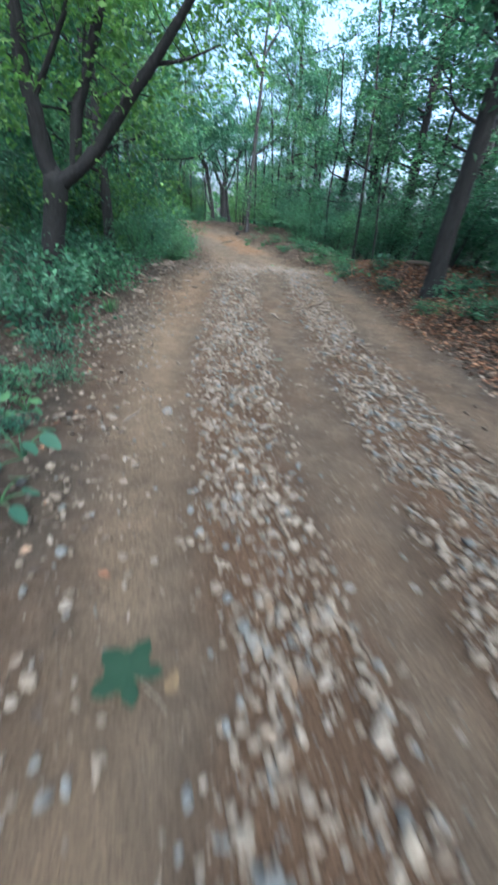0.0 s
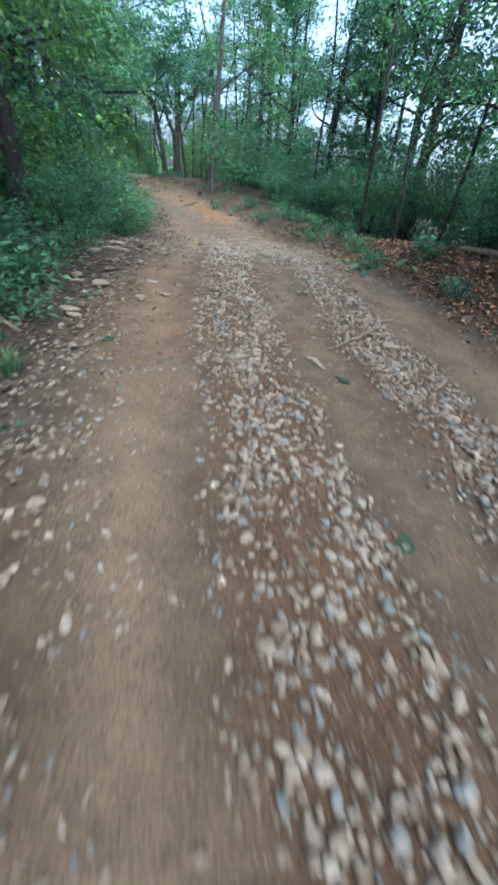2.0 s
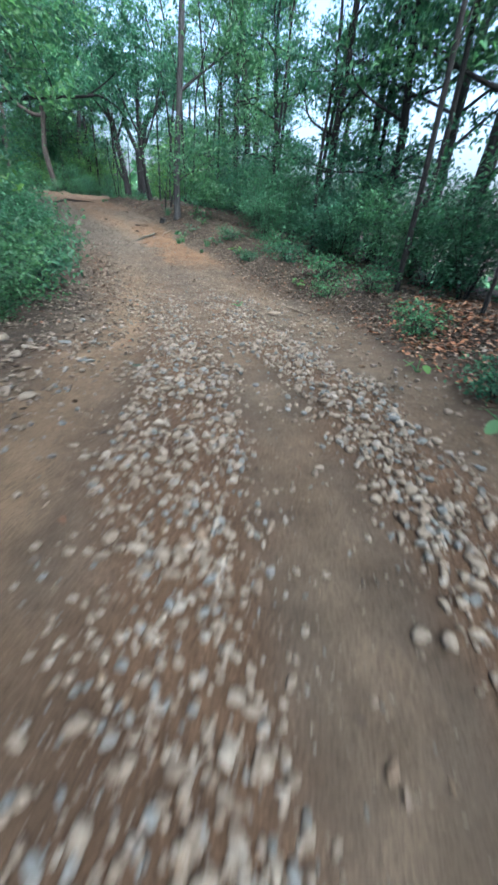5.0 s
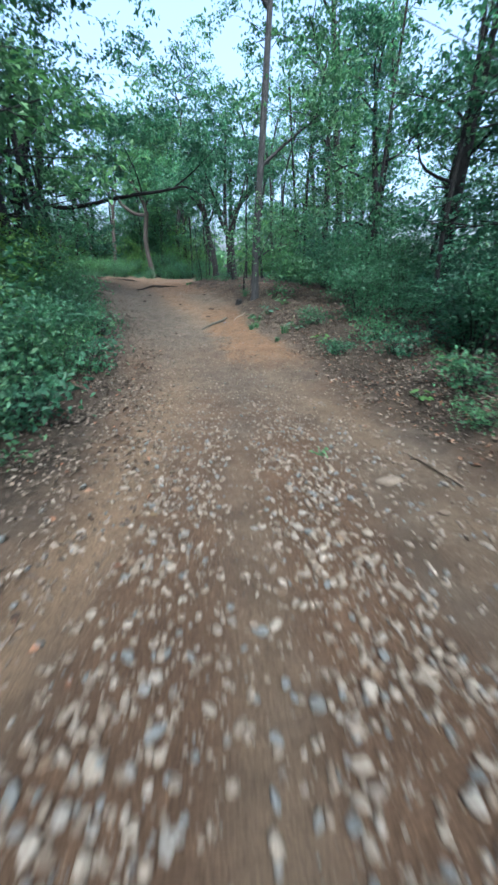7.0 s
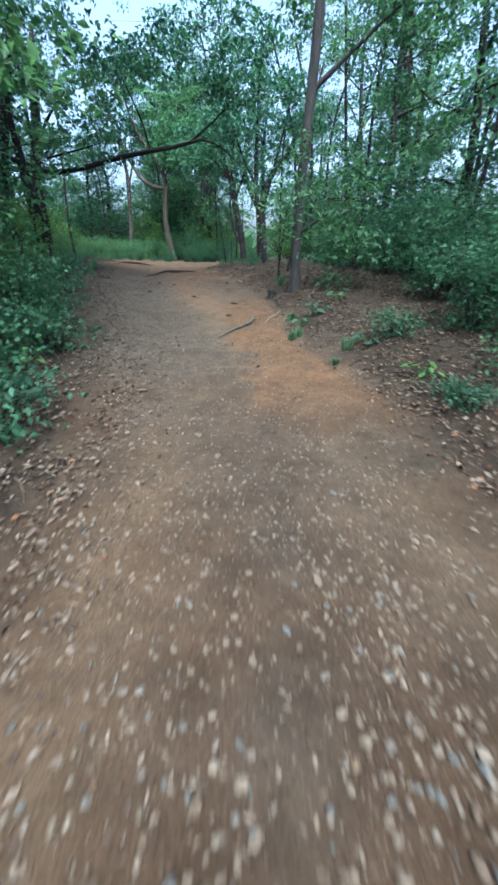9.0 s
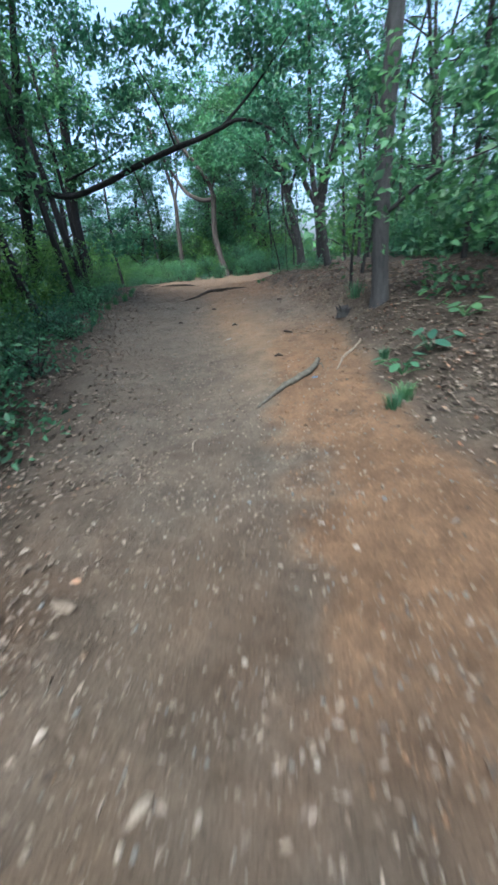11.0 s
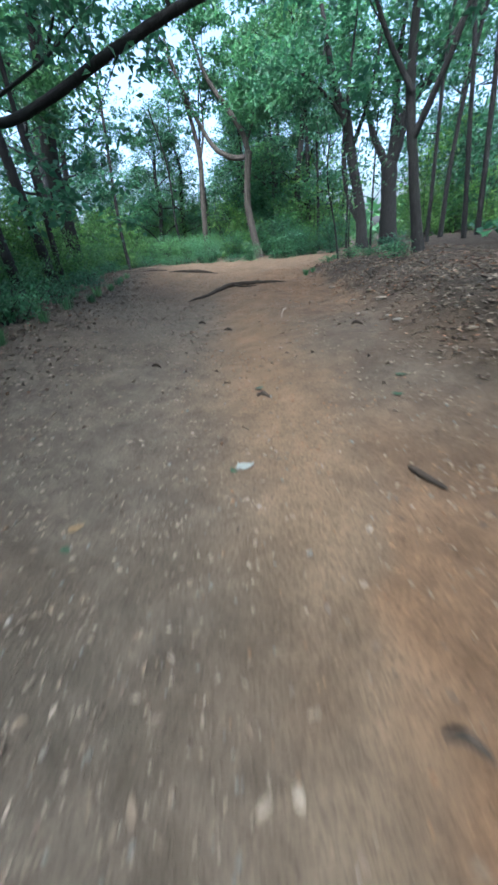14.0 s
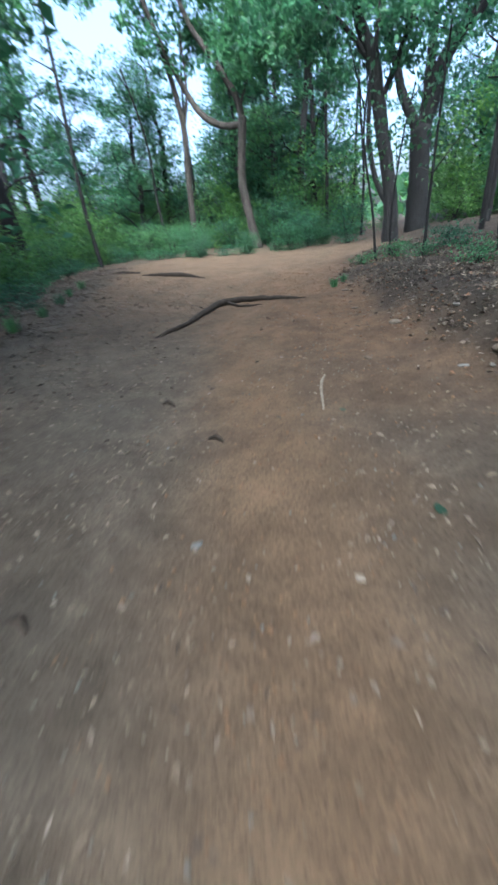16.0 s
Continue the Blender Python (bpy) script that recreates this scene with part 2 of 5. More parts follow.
def soil_material():
    m, n, l, b = material("soil", 0.95)
    pos = n.new("ShaderNodeNewGeometry").outputs["Position"]

    def attr(name):
        a = n.new("ShaderNodeAttribute")
        a.attribute_name = name
        return a.outputs["Fac"]
    big = noise_node(n, l, 0.9, 5, 0.65, pos)
    mid = noise_node(n, l, 7, 6, 0.7, pos)
    fine = noise_node(n, l, 70, 5, 0.75, pos)
    earth = ramp(n, l, mid, [(0.3, (0.0335, 0.0275, 0.0215)), (0.7, (0.0645, 0.0533, 0.043))])
    red = ramp(n, l, mid, [(0.3, (0.037, 0.0249, 0.0163)), (0.7, (0.0662, 0.0473, 0.0335))])
    earth = mix(n, l, ramp(n, l, big, [(0.42, (0, 0, 0)), (0.6, (1, 1, 1))]), earth, red)
    dust = ramp(n, l, fine, [(0.3, (0.083, 0.063, 0.043)), (0.7, (0.128, 0.1, 0.07))])
    dull = ramp(n, l, mid, [(0.3, (0.038, 0.035, 0.03)), (0.7, (0.079, 0.074, 0.064))])
    earth = mix(n, l, attr("dull"), earth, dull)
    earth = mix(n, l, attr("lane"), earth, dust)
    clay = ramp(n, l, mid, [(0.3, (0.063, 0.039, 0.0225)), (0.7, (0.11, 0.071, 0.043))])
    earth = mix(n, l, attr("clay"), earth, clay)
    grit = ramp(n, l, fine, [(0.3, (0.0344, 0.0215, 0.0129)), (0.7, (0.0808, 0.0516, 0.0327))])
    earth = mix(n, l, attr("gravel"), earth, grit)
    humus = ramp(n, l, mid, [(0.3, (0.012, 0.0095, 0.0077)), (0.7, (0.0378, 0.0292, 0.0215))])
    earth = mix(n, l, attr("litter"), earth, humus)
    blotch = noise_node(n, l, 2.6, 4, 0.65, pos)
    earth = mix(n, l, 1.0, earth, ramp(n, l, blotch, [(0.34, (0.74, 0.72, 0.7)), (0.66, (1.18, 1.17, 1.15))]), "MULTIPLY")
    speck = ramp(n, l, fine, [(0.36, (0.55, 0.53, 0.51)), (0.5, (1, 1, 1)), (0.62, (1.05, 1.05, 1.05)), (0.7, (1.9, 1.85, 1.8))])
    earth = mix(n, l, 1.0, earth, speck, "MULTIPLY")
    l.new(earth, b.inputs["Base Color"])
    hgt = n.new("ShaderNodeMath")
    hgt.operation = "MULTIPLY_ADD"
    l.new(mid, hgt.inputs[0])
    hgt.inputs[1].default_value = 2.5
    l.new(fine, hgt.inputs[2])
    bump(n, l, b, hgt.outputs[0], 1.0, 0.018)
    return m


def stone_material(name, shade):
    m, n, l, b = material(name, 0.85)
    geo = n.new("ShaderNodeNewGeometry")
    obj = n.new("ShaderNodeObjectInfo")
    add = n.new("ShaderNodeMath")
    add.operation = "ADD"
    l.new(geo.outputs["Random Per Island"], add.inputs[0])
    l.new(obj.outputs["Random"], add.inputs[1])
    fr = n.new("ShaderNodeMath")
    fr.operation = "FRACT"
    l.new(add.outputs[0], fr.inputs[0])
    tone = ramp(n, l, fr.outputs[0], [(p, tuple(shade * c for c in q)) for p, q in [(0.0, (0.085, 0.068, 0.053)), (0.16, (0.135, 0.116, 0.096)), (0.4, (0.178, 0.16, 0.137)), (0.56, (0.115, 0.094, 0.075)), (0.72, (0.205, 0.188, 0.168)), (0.82, (0.09, 0.099, 0.103)), (0.92, (0.13, 0.141, 0.148)), (0.98, (0.115, 0.085, 0.06))]])
    grain = noise_node(n, l, 55, 5, 0.7, geo.outputs["Position"])
    tone = mix(n, l, 1.0, tone, ramp(n, l, grain, [(0.3, (0.66, 0.62, 0.58)), (0.65, (1.1, 1.1, 1.1))]), "MULTIPLY")
    l.new(tone, b.inputs["Base Color"])
    bump(n, l, b, grain, 0.5, 0.004)
    return m


def leaf_material(name, dark, light, thin=0.35, scale=1.0):
    """Green leaves: each its own tone, some light passing through."""
    m, n, l, b = material(name, 0.5)
    geo = n.new("ShaderNodeNewGeometry")
    obj = n.new("ShaderNodeObjectInfo")
    tone = ramp(n, l, geo.outputs["Random Per Island"], [(0.0, dark), (0.75, light), (1.0, tuple(min(1, c * 1.5) for c in light))])
    patch = noise_node(n, l, 0.8 * scale, 3, 0.6, geo.outputs["Position"])
    tone = mix(n, l, 1.0, tone, ramp(n, l, patch, [(0.3, (0.6, 0.68, 0.75)), (0.7, (1.15, 1.12, 0.95))]), "MULTIPLY")
    each = ramp(n, l, obj.outputs["Random"], [(0.0, (0.8, 0.86, 0.95)), (1.0, (1.1, 1.08, 0.95))])
    tone = mix(n, l, 1.0, tone, each, "MULTIPLY")
    l.new(tone, b.inputs["Base Color"])
    t = n.new("ShaderNodeBsdfTranslucent")
    glow = mix(n, l, 1.0, tone, (1.12, 1.22, 0.88), "MULTIPLY")
    l.new(glow, t.inputs["Color"])
    s = n.new("ShaderNodeMixShader")
    s.inputs[0].default_value = thin
    l.new(b.outputs[0], s.inputs[1])
    l.new(t.outputs[0], s.inputs[2])
    l.new(s.outputs[0], n["Material Output"].inputs["Surface"])
    return m


def bark_material(name, dark, light, rings=9.0):
    m, n, l, b = material(name, 0.95)
    tex = n.new("ShaderNodeTexCoord")
    st = n.new("ShaderNodeMapping")
    st.inputs["Scale"].default_value = (1, 1, 0.22)
    l.new(tex.outputs["Object"], st.inputs["Vector"])
    grain = noise_node(n, l, rings * 3, 6, 0.7, st.outputs[0])
    moss = noise_node(n, l, 1.7, 4, 0.6, tex.outputs["Object"])
    tone = ramp(n, l, grain, [(0.32, dark), (0.68, light)])
    tone = mix(n, l, ramp(n, l, moss, [(0.5, (0, 0, 0)), (0.75, (0.6, 0.6, 0.6))]), tone, tuple(0.5 * (a + c) for a, c in zip(dark, (0.022, 0.026, 0.024))))
    l.new(tone, b.inputs["Base Color"])
    bump(n, l, b, grain, 0.9, 0.03)
    return m


def dry_leaf_material(name, tones):
    m, n, l, b = material(name, 0.75)
    geo = n.new("ShaderNodeNewGeometry")
    tone = ramp(n, l, geo.outputs["Random Per Island"], tones)
    grain = noise_node(n, l, 40, 3, 0.6, geo.outputs["Position"])
    tone = mix(n, l, 1.0, tone, ramp(n, l, grain, [(0.3, (0.7, 0.68, 0.66)), (0.7, (1.1, 1.1, 1.1))]), "MULTIPLY")
    l.new(tone, b.inputs["Base Color"])
    return m


def plain_material(name, a, b2, scale=12, rough=0.7):
    m, n, l, b = material(name, rough)
    pos = n.new("ShaderNodeTexCoord").outputs["Object"]
    g = noise_node(n, l, scale, 4, 0.6, pos)
    l.new(ramp(n, l, g, [(0.3, a), (0.7, b2)]), b.inputs["Base Color"])
    bump(n, l, b, g, 0.4, 0.004)
    return m


SOIL = soil_material()
STONE = stone_material("stone", 0.78)
GRIT = stone_material("stone_chips", 0.76)
LEAF_TEAL = leaf_material("leaf_deep_green", (0.027, 0.077, 0.054), (0.058, 0.142, 0.096), 0.48)
LEAF_GREEN = leaf_material("leaf_mid_green", (0.03, 0.082, 0.051), (0.066, 0.145, 0.081), 0.48)
# yellow-green of fresh leaves; on the bushes its paleness stands in for sunlight
LEAF_LIGHT = leaf_material("leaf_fresh_and_sunlit_green", (0.045, 0.102, 0.036), (0.09, 0.18, 0.06), 0.46)
DRY = dry_leaf_material("dry_russet_leaf", [(0.0, (0.039, 0.021, 0.013)), (0.35, (0.105, 0.052, 0.03)), (0.65, (0.16, 0.084, 0.05)), (0.85, (0.153, 0.109, 0.079)), (1.0, (0.196, 0.165, 0.137))])
RUSSET = dry_leaf_material("fallen_russet_leaf", [(0.0, (0.06, 0.03, 0.017)), (0.4, (0.13, 0.062, 0.033)), (0.75, (0.2, 0.1, 0.055)), (1.0, (0.23, 0.16, 0.115))])
DULL_LEAF = dry_leaf_material("dry_dull_leaf", [(0.0, (0.028, 0.022, 0.018)), (0.35, (0.066, 0.053, 0.043)), (0.65, (0.1, 0.083, 0.069)), (0.85, (0.125, 0.107, 0.092)), (1.0, (0.165, 0.147, 0.13))])
BARK_DARK = bark_material("bark_dark", (0.006, 0.0066, 0.0078), (0.018, 0.019, 0.0215))
BARK_GREY = bark_material("bark_grey", (0.014, 0.0155, 0.0185), (0.039, 0.042, 0.048))
BARK_PALE = bark_material("bark_pale", (0.012, 0.0115, 0.011), (0.058, 0.053, 0.05), 6)
WOOD_DRY = plain_material("wood_dry", (0.047, 0.036, 0.027), (0.107, 0.089, 0.071), 30, 0.85)
WOOD_PALE = plain_material("wood_pale", (0.093, 0.081, 0.065), (0.149, 0.133, 0.112), 25, 0.85)
CHIP = dry_leaf_material("dry_crumb", [(0.0, (0.03, 0.023, 0.017)), (0.4, (0.075, 0.058, 0.044)), (0.75, (0.11, 0.09, 0.07)), (1.0, (0.165, 0.142, 0.118))])
CLOD = plain_material("clay_clod", (0.075, 0.043, 0.024), (0.13, 0.083, 0.05), 14, 0.95)
ROOT = plain_material("root_bark", (0.006, 0.005, 0.0045), (0.026, 0.02, 0.016), 30, 0.9)
PALE_PLASTIC = plain_material("pale_plastic", (0.1, 0.118, 0.12), (0.135, 0.15, 0.15), 20, 0.7)
BLUE = plain_material("blue_plastic", (0.03, 0.058, 0.11), (0.05, 0.09, 0.15), 10, 0.5)
STICK = plain_material("weathered_wood", (0.026, 0.026, 0.023), (0.068, 0.066, 0.057), 30, 0.85)

# ---- the ground: one sheet, fine along the trail, reaching the horizon ----
def build_ground():
    u = np.concatenate([np.arange(-3.2, 3.2, 0.06), 3.2 + np.cumsum(np.geomspace(0.05, 60, 62))])
    u = np.concatenate([-3.2 - np.cumsum(np.geomspace(0.05, 60, 62))[::-1], u])
    y = np.concatenate([np.arange(-1.5, 24, 0.07), np.arange(24, 34, 0.1), 34 + np.cumsum(np.geomspace(0.12, 70, 50))])
    y = np.concatenate([-1.5 - np.cumsum(np.geomspace(0.1, 70, 40))[::-1], y])
    mid = (left_edge(y) + right_edge(y)) / 2
    gx = mid[:, None] + u[None]
    gy = np.repeat(y[:, None], len(u), 1)
    gz = ground_z(gx, gy)
    v = W(np.stack([gx, gy, gz], -1)).reshape(-1, 3)
    nu, ny = len(u), len(y)
    i = (np.arange(ny - 1)[:, None] * nu + np.arange(nu - 1)[None])
    f = np.stack([i, i + 1, i + nu + 1, i + nu], -1).reshape(-1, 4)
    me = fast_mesh("ground", v, f, [SOIL], True)
    bare, lane, gravel, clay, litter = masks(gx, gy)
    wob = 0.12 * fbm(gx, gy, 1.7, 12)
    worn = (0.48 + wob) * np.exp(-((gx - right_edge(gy) + 0.35 + wob) / 0.55) ** 2) * smooth(-2, 2, gy) * smooth(17.5, 15, gy)
    worn = np.maximum(worn, 0.4 * np.exp(-((gx - (strip_a(gy) + strip_b(gy)) / 2 + wob) / 0.25) ** 2) * smooth(15, 11, gy))
    # dust colour across the whole crest, there to brighten the ground
    worn = np.maximum(worn, (0.5 + wob) * smooth(24.5, 29, gy) * smooth(40, 34, gy))
    worn = np.maximum(worn, (0.75 + 2 * wob) * np.exp(-((gx - tan_x(gy) + 1.5 * wob) / 0.5) ** 2) * smooth(18.5, 21.5, gy) * smooth(32, 29, gy))
    lane = np.maximum(lane * 0.95, worn)
    for name, values in (("lane", lane * bare), ("gravel", gravel * bare), ("clay", clay * (1 - 0.7 * litter)), ("litter", litter), ("dull", 0.65 * smooth(16.5, 19.5, gy) * smooth(31, 27, gy) * (1 - 0.7 * smooth(-0.6, 0.1, gx - tan_x(gy)) * smooth(18.5, 21.5, gy)))):
        a = me.attributes.new(name, "FLOAT", "POINT")
        a.data.foreach_set("value", values.astype(np.float32).ravel())
    return tagged(new("ground", me), "bare brown dirt trail with worn ruts and leaf-strewn banks", "ground", kind="structure")


build_ground()


# ---- trees ----
def grow_tree(rng, height, radius, lowest, spread, leaves, leaf, lean=(0, 0), limbs=11, sub=4, clump=0.34):
    """Stem lines with radii, and the leaf places, of one broadleaf tree that stands at the origin."""
    top = np.array([lean[0], lean[1], height])
    k = 6
    line = np.array([top * t + np.r_[rng.normal(0, 0.05 * height * 0.25, 2), 0] * (t > 0) for t in np.linspace(0, 1, k)])
    line[0] = (0, 0, -0.15)
    trunk = curve_points(line, 16)
    stems = [(trunk, [radius * 1.35, radius * 1.02, radius * 0.9, radius * 0.7, radius * 0.45, radius * 0.15], 8)]
    ends = []
    for i in range(limbs):
        t = lowest + (0.97 - lowest) * (i + rng.uniform(0, 0.8)) / limbs
        s = trunk[int(t * 15)]
        az = i * 2.4 + rng.uniform(-0.5, 0.5)
        up = rng.uniform(0.15, 0.75)
        ln = spread * (1.1 - 0.65 * t) * rng.uniform(0.75, 1.15)
        d = np.array([math.cos(az) * math.cos(up), math.sin(az) * math.cos(up), math.sin(up)])
        p1 = s + d * ln * 0.5 + np.r_[rng.normal(0, 0.12 * ln, 2), rng.normal(0, 0.06) * ln]
        p2 = s + d * ln + np.r_[rng.normal(0, 0.12 * ln, 2), rng.uniform(-0.12, 0.1) * ln]
        limb = curve_points([s, p1, p2], 8)
        r0 = radius * (0.5 - 0.28 * t)
        stems.append((limb, [r0, r0 * 0.6, r0 * 0.2], 5))
        ends += [(limb[5], 0.7), (limb[6], 0.8), (limb[7], 1)]
        for j in range(sub):
            q = limb[rng.integers(3, 7)]
            e = q + d * ln * 0.25 + rng.normal(0, 0.26 * ln, 3) * (1, 1, 0.6)
            stems.append((curve_points([q, (q + e) / 2 + rng.normal(0, 0.04 * ln, 3), e], 4), [r0 * 0.35, r0 * 0.1], 3))
            ends += [(e, 1.2), ((q + e) / 2, 0.6)]
    centres = np.array([e for e, _ in ends])
    weight = np.array([w for _, w in ends])
    spots = clumped(rng, centres, weight, leaves, clump * height / 7, 0.15, 30)
    spots = spots[spots[:, 2] > 0.4]
    return stems, spots, leaf * rng.uniform(0.65, 1.25, len(spots))


def wood_mesh(name, stems, bark, rough=0.04):
    v, f = join([tube(p, r, s, rough) for p, r, s in stems])
    return fast_mesh(name, v, f, [bark], True)


def make_tree(name, where, seed, label, bark=BARK_DARK, leafmat=LEAF_TEAL, turn=0.0, **kw):
    rng = np.random.default_rng(seed)
    stems, spots, sizes = grow_tree(rng, **kw)
    root = tagged(new(name), label, "tree", "trees of the wood")
    root.matrix_basis = Matrix.Translation(where) @ Matrix.Rotation(turn, 4, "Z")
    under(root, "trunk", wood_mesh("trunk", stems, bark))
    under(root, "crown", leaf_mesh("crown", spots, sizes, [leafmat], rng), "layered green leaves with gaps of sky")
    return root


def made_tree(name, seed, label, stems_g, bark, leafmat, clusters, leaves, leaf, clump=0.4, extra=4):
    """A tree of known shape: stems as lines in trail axes, leaves round the given line ends."""
    rng = np.random.default_rng(seed)
    stems = []
    base = W(np.array(stems_g[0][0][0], float))
    ends = []
    for pts, radii in stems_g:
        line = curve_points(W(np.array(pts, float)) - base, 7 * len(pts))
        stems.append((line, radii, 10 if radii[0] > 0.08 else 6))
        if stems_g[0][0] is pts:
            continue
        for _ in range(extra):
            q = line[rng.integers(len(line) // 3, len(line))]
            e = q + rng.normal(0, 0.55, 3) + (0, 0, 0.25)
            r0 = max(0.008, radii[-1] * 0.8)
            stems.append((curve_points([q, (q + e) / 2 + rng.normal(0, 0.06, 3), e], 5), [r0, r0 * 0.3], 4))
            ends.append(e)
    for c in clusters:
        ends.append(W(np.array(c, float)) - base)
    ends = np.array(ends)
    spots = clumped(rng, ends, np.ones(len(ends)), leaves, clump, 0.14, 30)
    root = tagged(new(name), label, "tree", "trees of the wood")
    root.matrix_basis = Matrix.Translation(base)
    under(root, "trunk", wood_mesh("trunk", stems, bark, 0.03))
    under(root, "crown", leaf_mesh("crown", spots, leaf * rng.uniform(0.65, 1.25, leaves), [leafmat], rng), "layered green leaves with gaps of sky")
    return root


# forked tree beside the start of the trail
made_tree("forked_tree", 11, "dark forked tree with spreading limbs beside the trail", [
    ([(-3.75, 6.9, -0.15), (-3.68, 6.9, 0.2), (-3.57, 6.9, 0.56), (-3.42, 6.9, 1.1), (-3.3, 6.9, 1.55)], [0.25, 0.2, 0.175, 0.17, 0.19]),
    ([(-3.32, 6.9, 1.48), (-3.43, 6.9, 1.85), (-3.46, 6.9, 2.38), (-3.51, 6.9, 2.88), (-3.5, 6.92, 3.5), (-3.9, 7.2, 5.4)], [0.13, 0.125, 0.115, 0.1, 0.085, 0.03]),
    ([(-3.28, 6.9, 1.48), (-2.85, 6.9, 1.76), (-2.5, 6.9, 2.08), (-2.13, 6.9, 2.5), (-1.72, 6.9, 2.93), (-1.34, 6.9, 3.37), (-1.0, 6.9, 3.76), (-0.5, 7.1, 4.3)], [0.12, 0.1, 0.09, 0.085, 0.07, 0.055, 0.04, 0.015]),
    ([(-2.98, 6.9, 1.7), (-2.85, 6.9, 2.32), (-2.66, 6.9, 2.72), (-2.46, 6.9, 3.19), (-2.31, 6.9, 3.6), (-2.1, 7.0, 5.0)], [0.085, 0.08, 0.07, 0.065, 0.055, 0.02]),
    ([(-3.42, 6.9, 2.5), (-3.25, 6.92, 2.75), (-3.0, 6.95, 3.14), (-2.8, 7.0, 3.6), (-2.9, 7.3, 4.8)], [0.05, 0.045, 0.04, 0.03, 0.015]),
    ([(-1.72, 6.9, 2.93), (-1.3, 7.1, 3.05), (-0.85, 7.4, 3.3)], [0.03, 0.02, 0.01]),
], BARK_DARK, LEAF_LIGHT, [(-3.5, 7.5, 4.0), (-2.6, 7.6, 3.7), (-1.8, 8, 3.9), (-0.9, 8, 4.3), (-2.2, 7.0, 4.6), (-4.2, 7.4, 4.4), (-4.6, 7.6, 3.2), (-1.4, 8.5, 4.1), (-4.4, 8.6, 2.6), (-3.2, 9.0, 2.8), (-2.6, 8.8, 2.2)], 6000, 0.110, 0.5)

# dark trunk at the edge of the leaf-strewn bank
made_tree("leaning_tree", 12, "dark leaning tree on the leaf-covered bank", [
    ([(3.0, 7.06, 0.05), (2.97, 7.06, 0.6), (2.95, 7.06, 1.2), (2.98, 7.06, 2.4), (2.98, 7.06, 3.1), (3.1, 7.2, 5.6)], [0.24, 0.16, 0.145, 0.13, 0.12, 0.04]),
    ([(2.98, 7.06, 2.9), (3.3, 7.3, 3.7), (3.8, 7.6, 4.6)], [0.07, 0.05, 0.02]),
    ([(3.0, 7.06, 3.3), (2.6, 7.4, 4.1), (2.1, 7.9, 4.7)], [0.06, 0.04, 0.015]),
], BARK_DARK, LEAF_TEAL, [(3.3, 7.8, 3.9), (4.0, 7.6, 4.3), (2.4, 8.2, 4.9), (4.2, 8.2, 3.5)], 4200, 0.115, 0.5)

# tall grey trunk standing on the bank
made_tree("grey_trunk_tree", 13, "tall grey-barked tree standing on the leafy bank", [
    ([(-1.02, 21.9, 0.1), (-1.0, 21.9, 0.5), (-1.0, 21.9, 1.2), (-0.96, 21.9, 2.2), (-0.88, 21.9, 3.3), (-0.78, 21.9, 5.0), (-0.6, 22.1, 8.5)], [0.15, 0.11, 0.095, 0.09, 0.085, 0.078, 0.04]),
    ([(-0.87, 21.9, 3.4), (-0.2, 21.9, 3.9), (0.5, 21.6, 4.3)], [0.05, 0.035, 0.012]),
    ([(-0.72, 22.0, 6.2), (-1.4, 21.9, 7.0), (-2.2, 21.6, 7.5)], [0.06, 0.04, 0.012]),
    ([(-0.7, 22.0, 6.8), (-0.2, 22.3, 7.6), (0.2, 22.8, 8.4)], [0.06, 0.04, 0.012]),
    ([(-1.0, 21.9, 1.3), (-0.5, 21.6, 1.6), (0.0, 21.2, 1.7)], [0.025, 0.018, 0.008]),
], BARK_GREY, LEAF_GREEN, [(0.2, 21.8, 1.9), (-0.2, 21.9, 1.5), (0.6, 21.4, 2.3), (0.5, 21.6, 4.2), (-2.0, 22, 7.4), (0.1, 22.8, 8.2), (1.0, 21.8, 3.2), (0.9, 21.4, 1.4)], 7000, 0.115, 0.42)

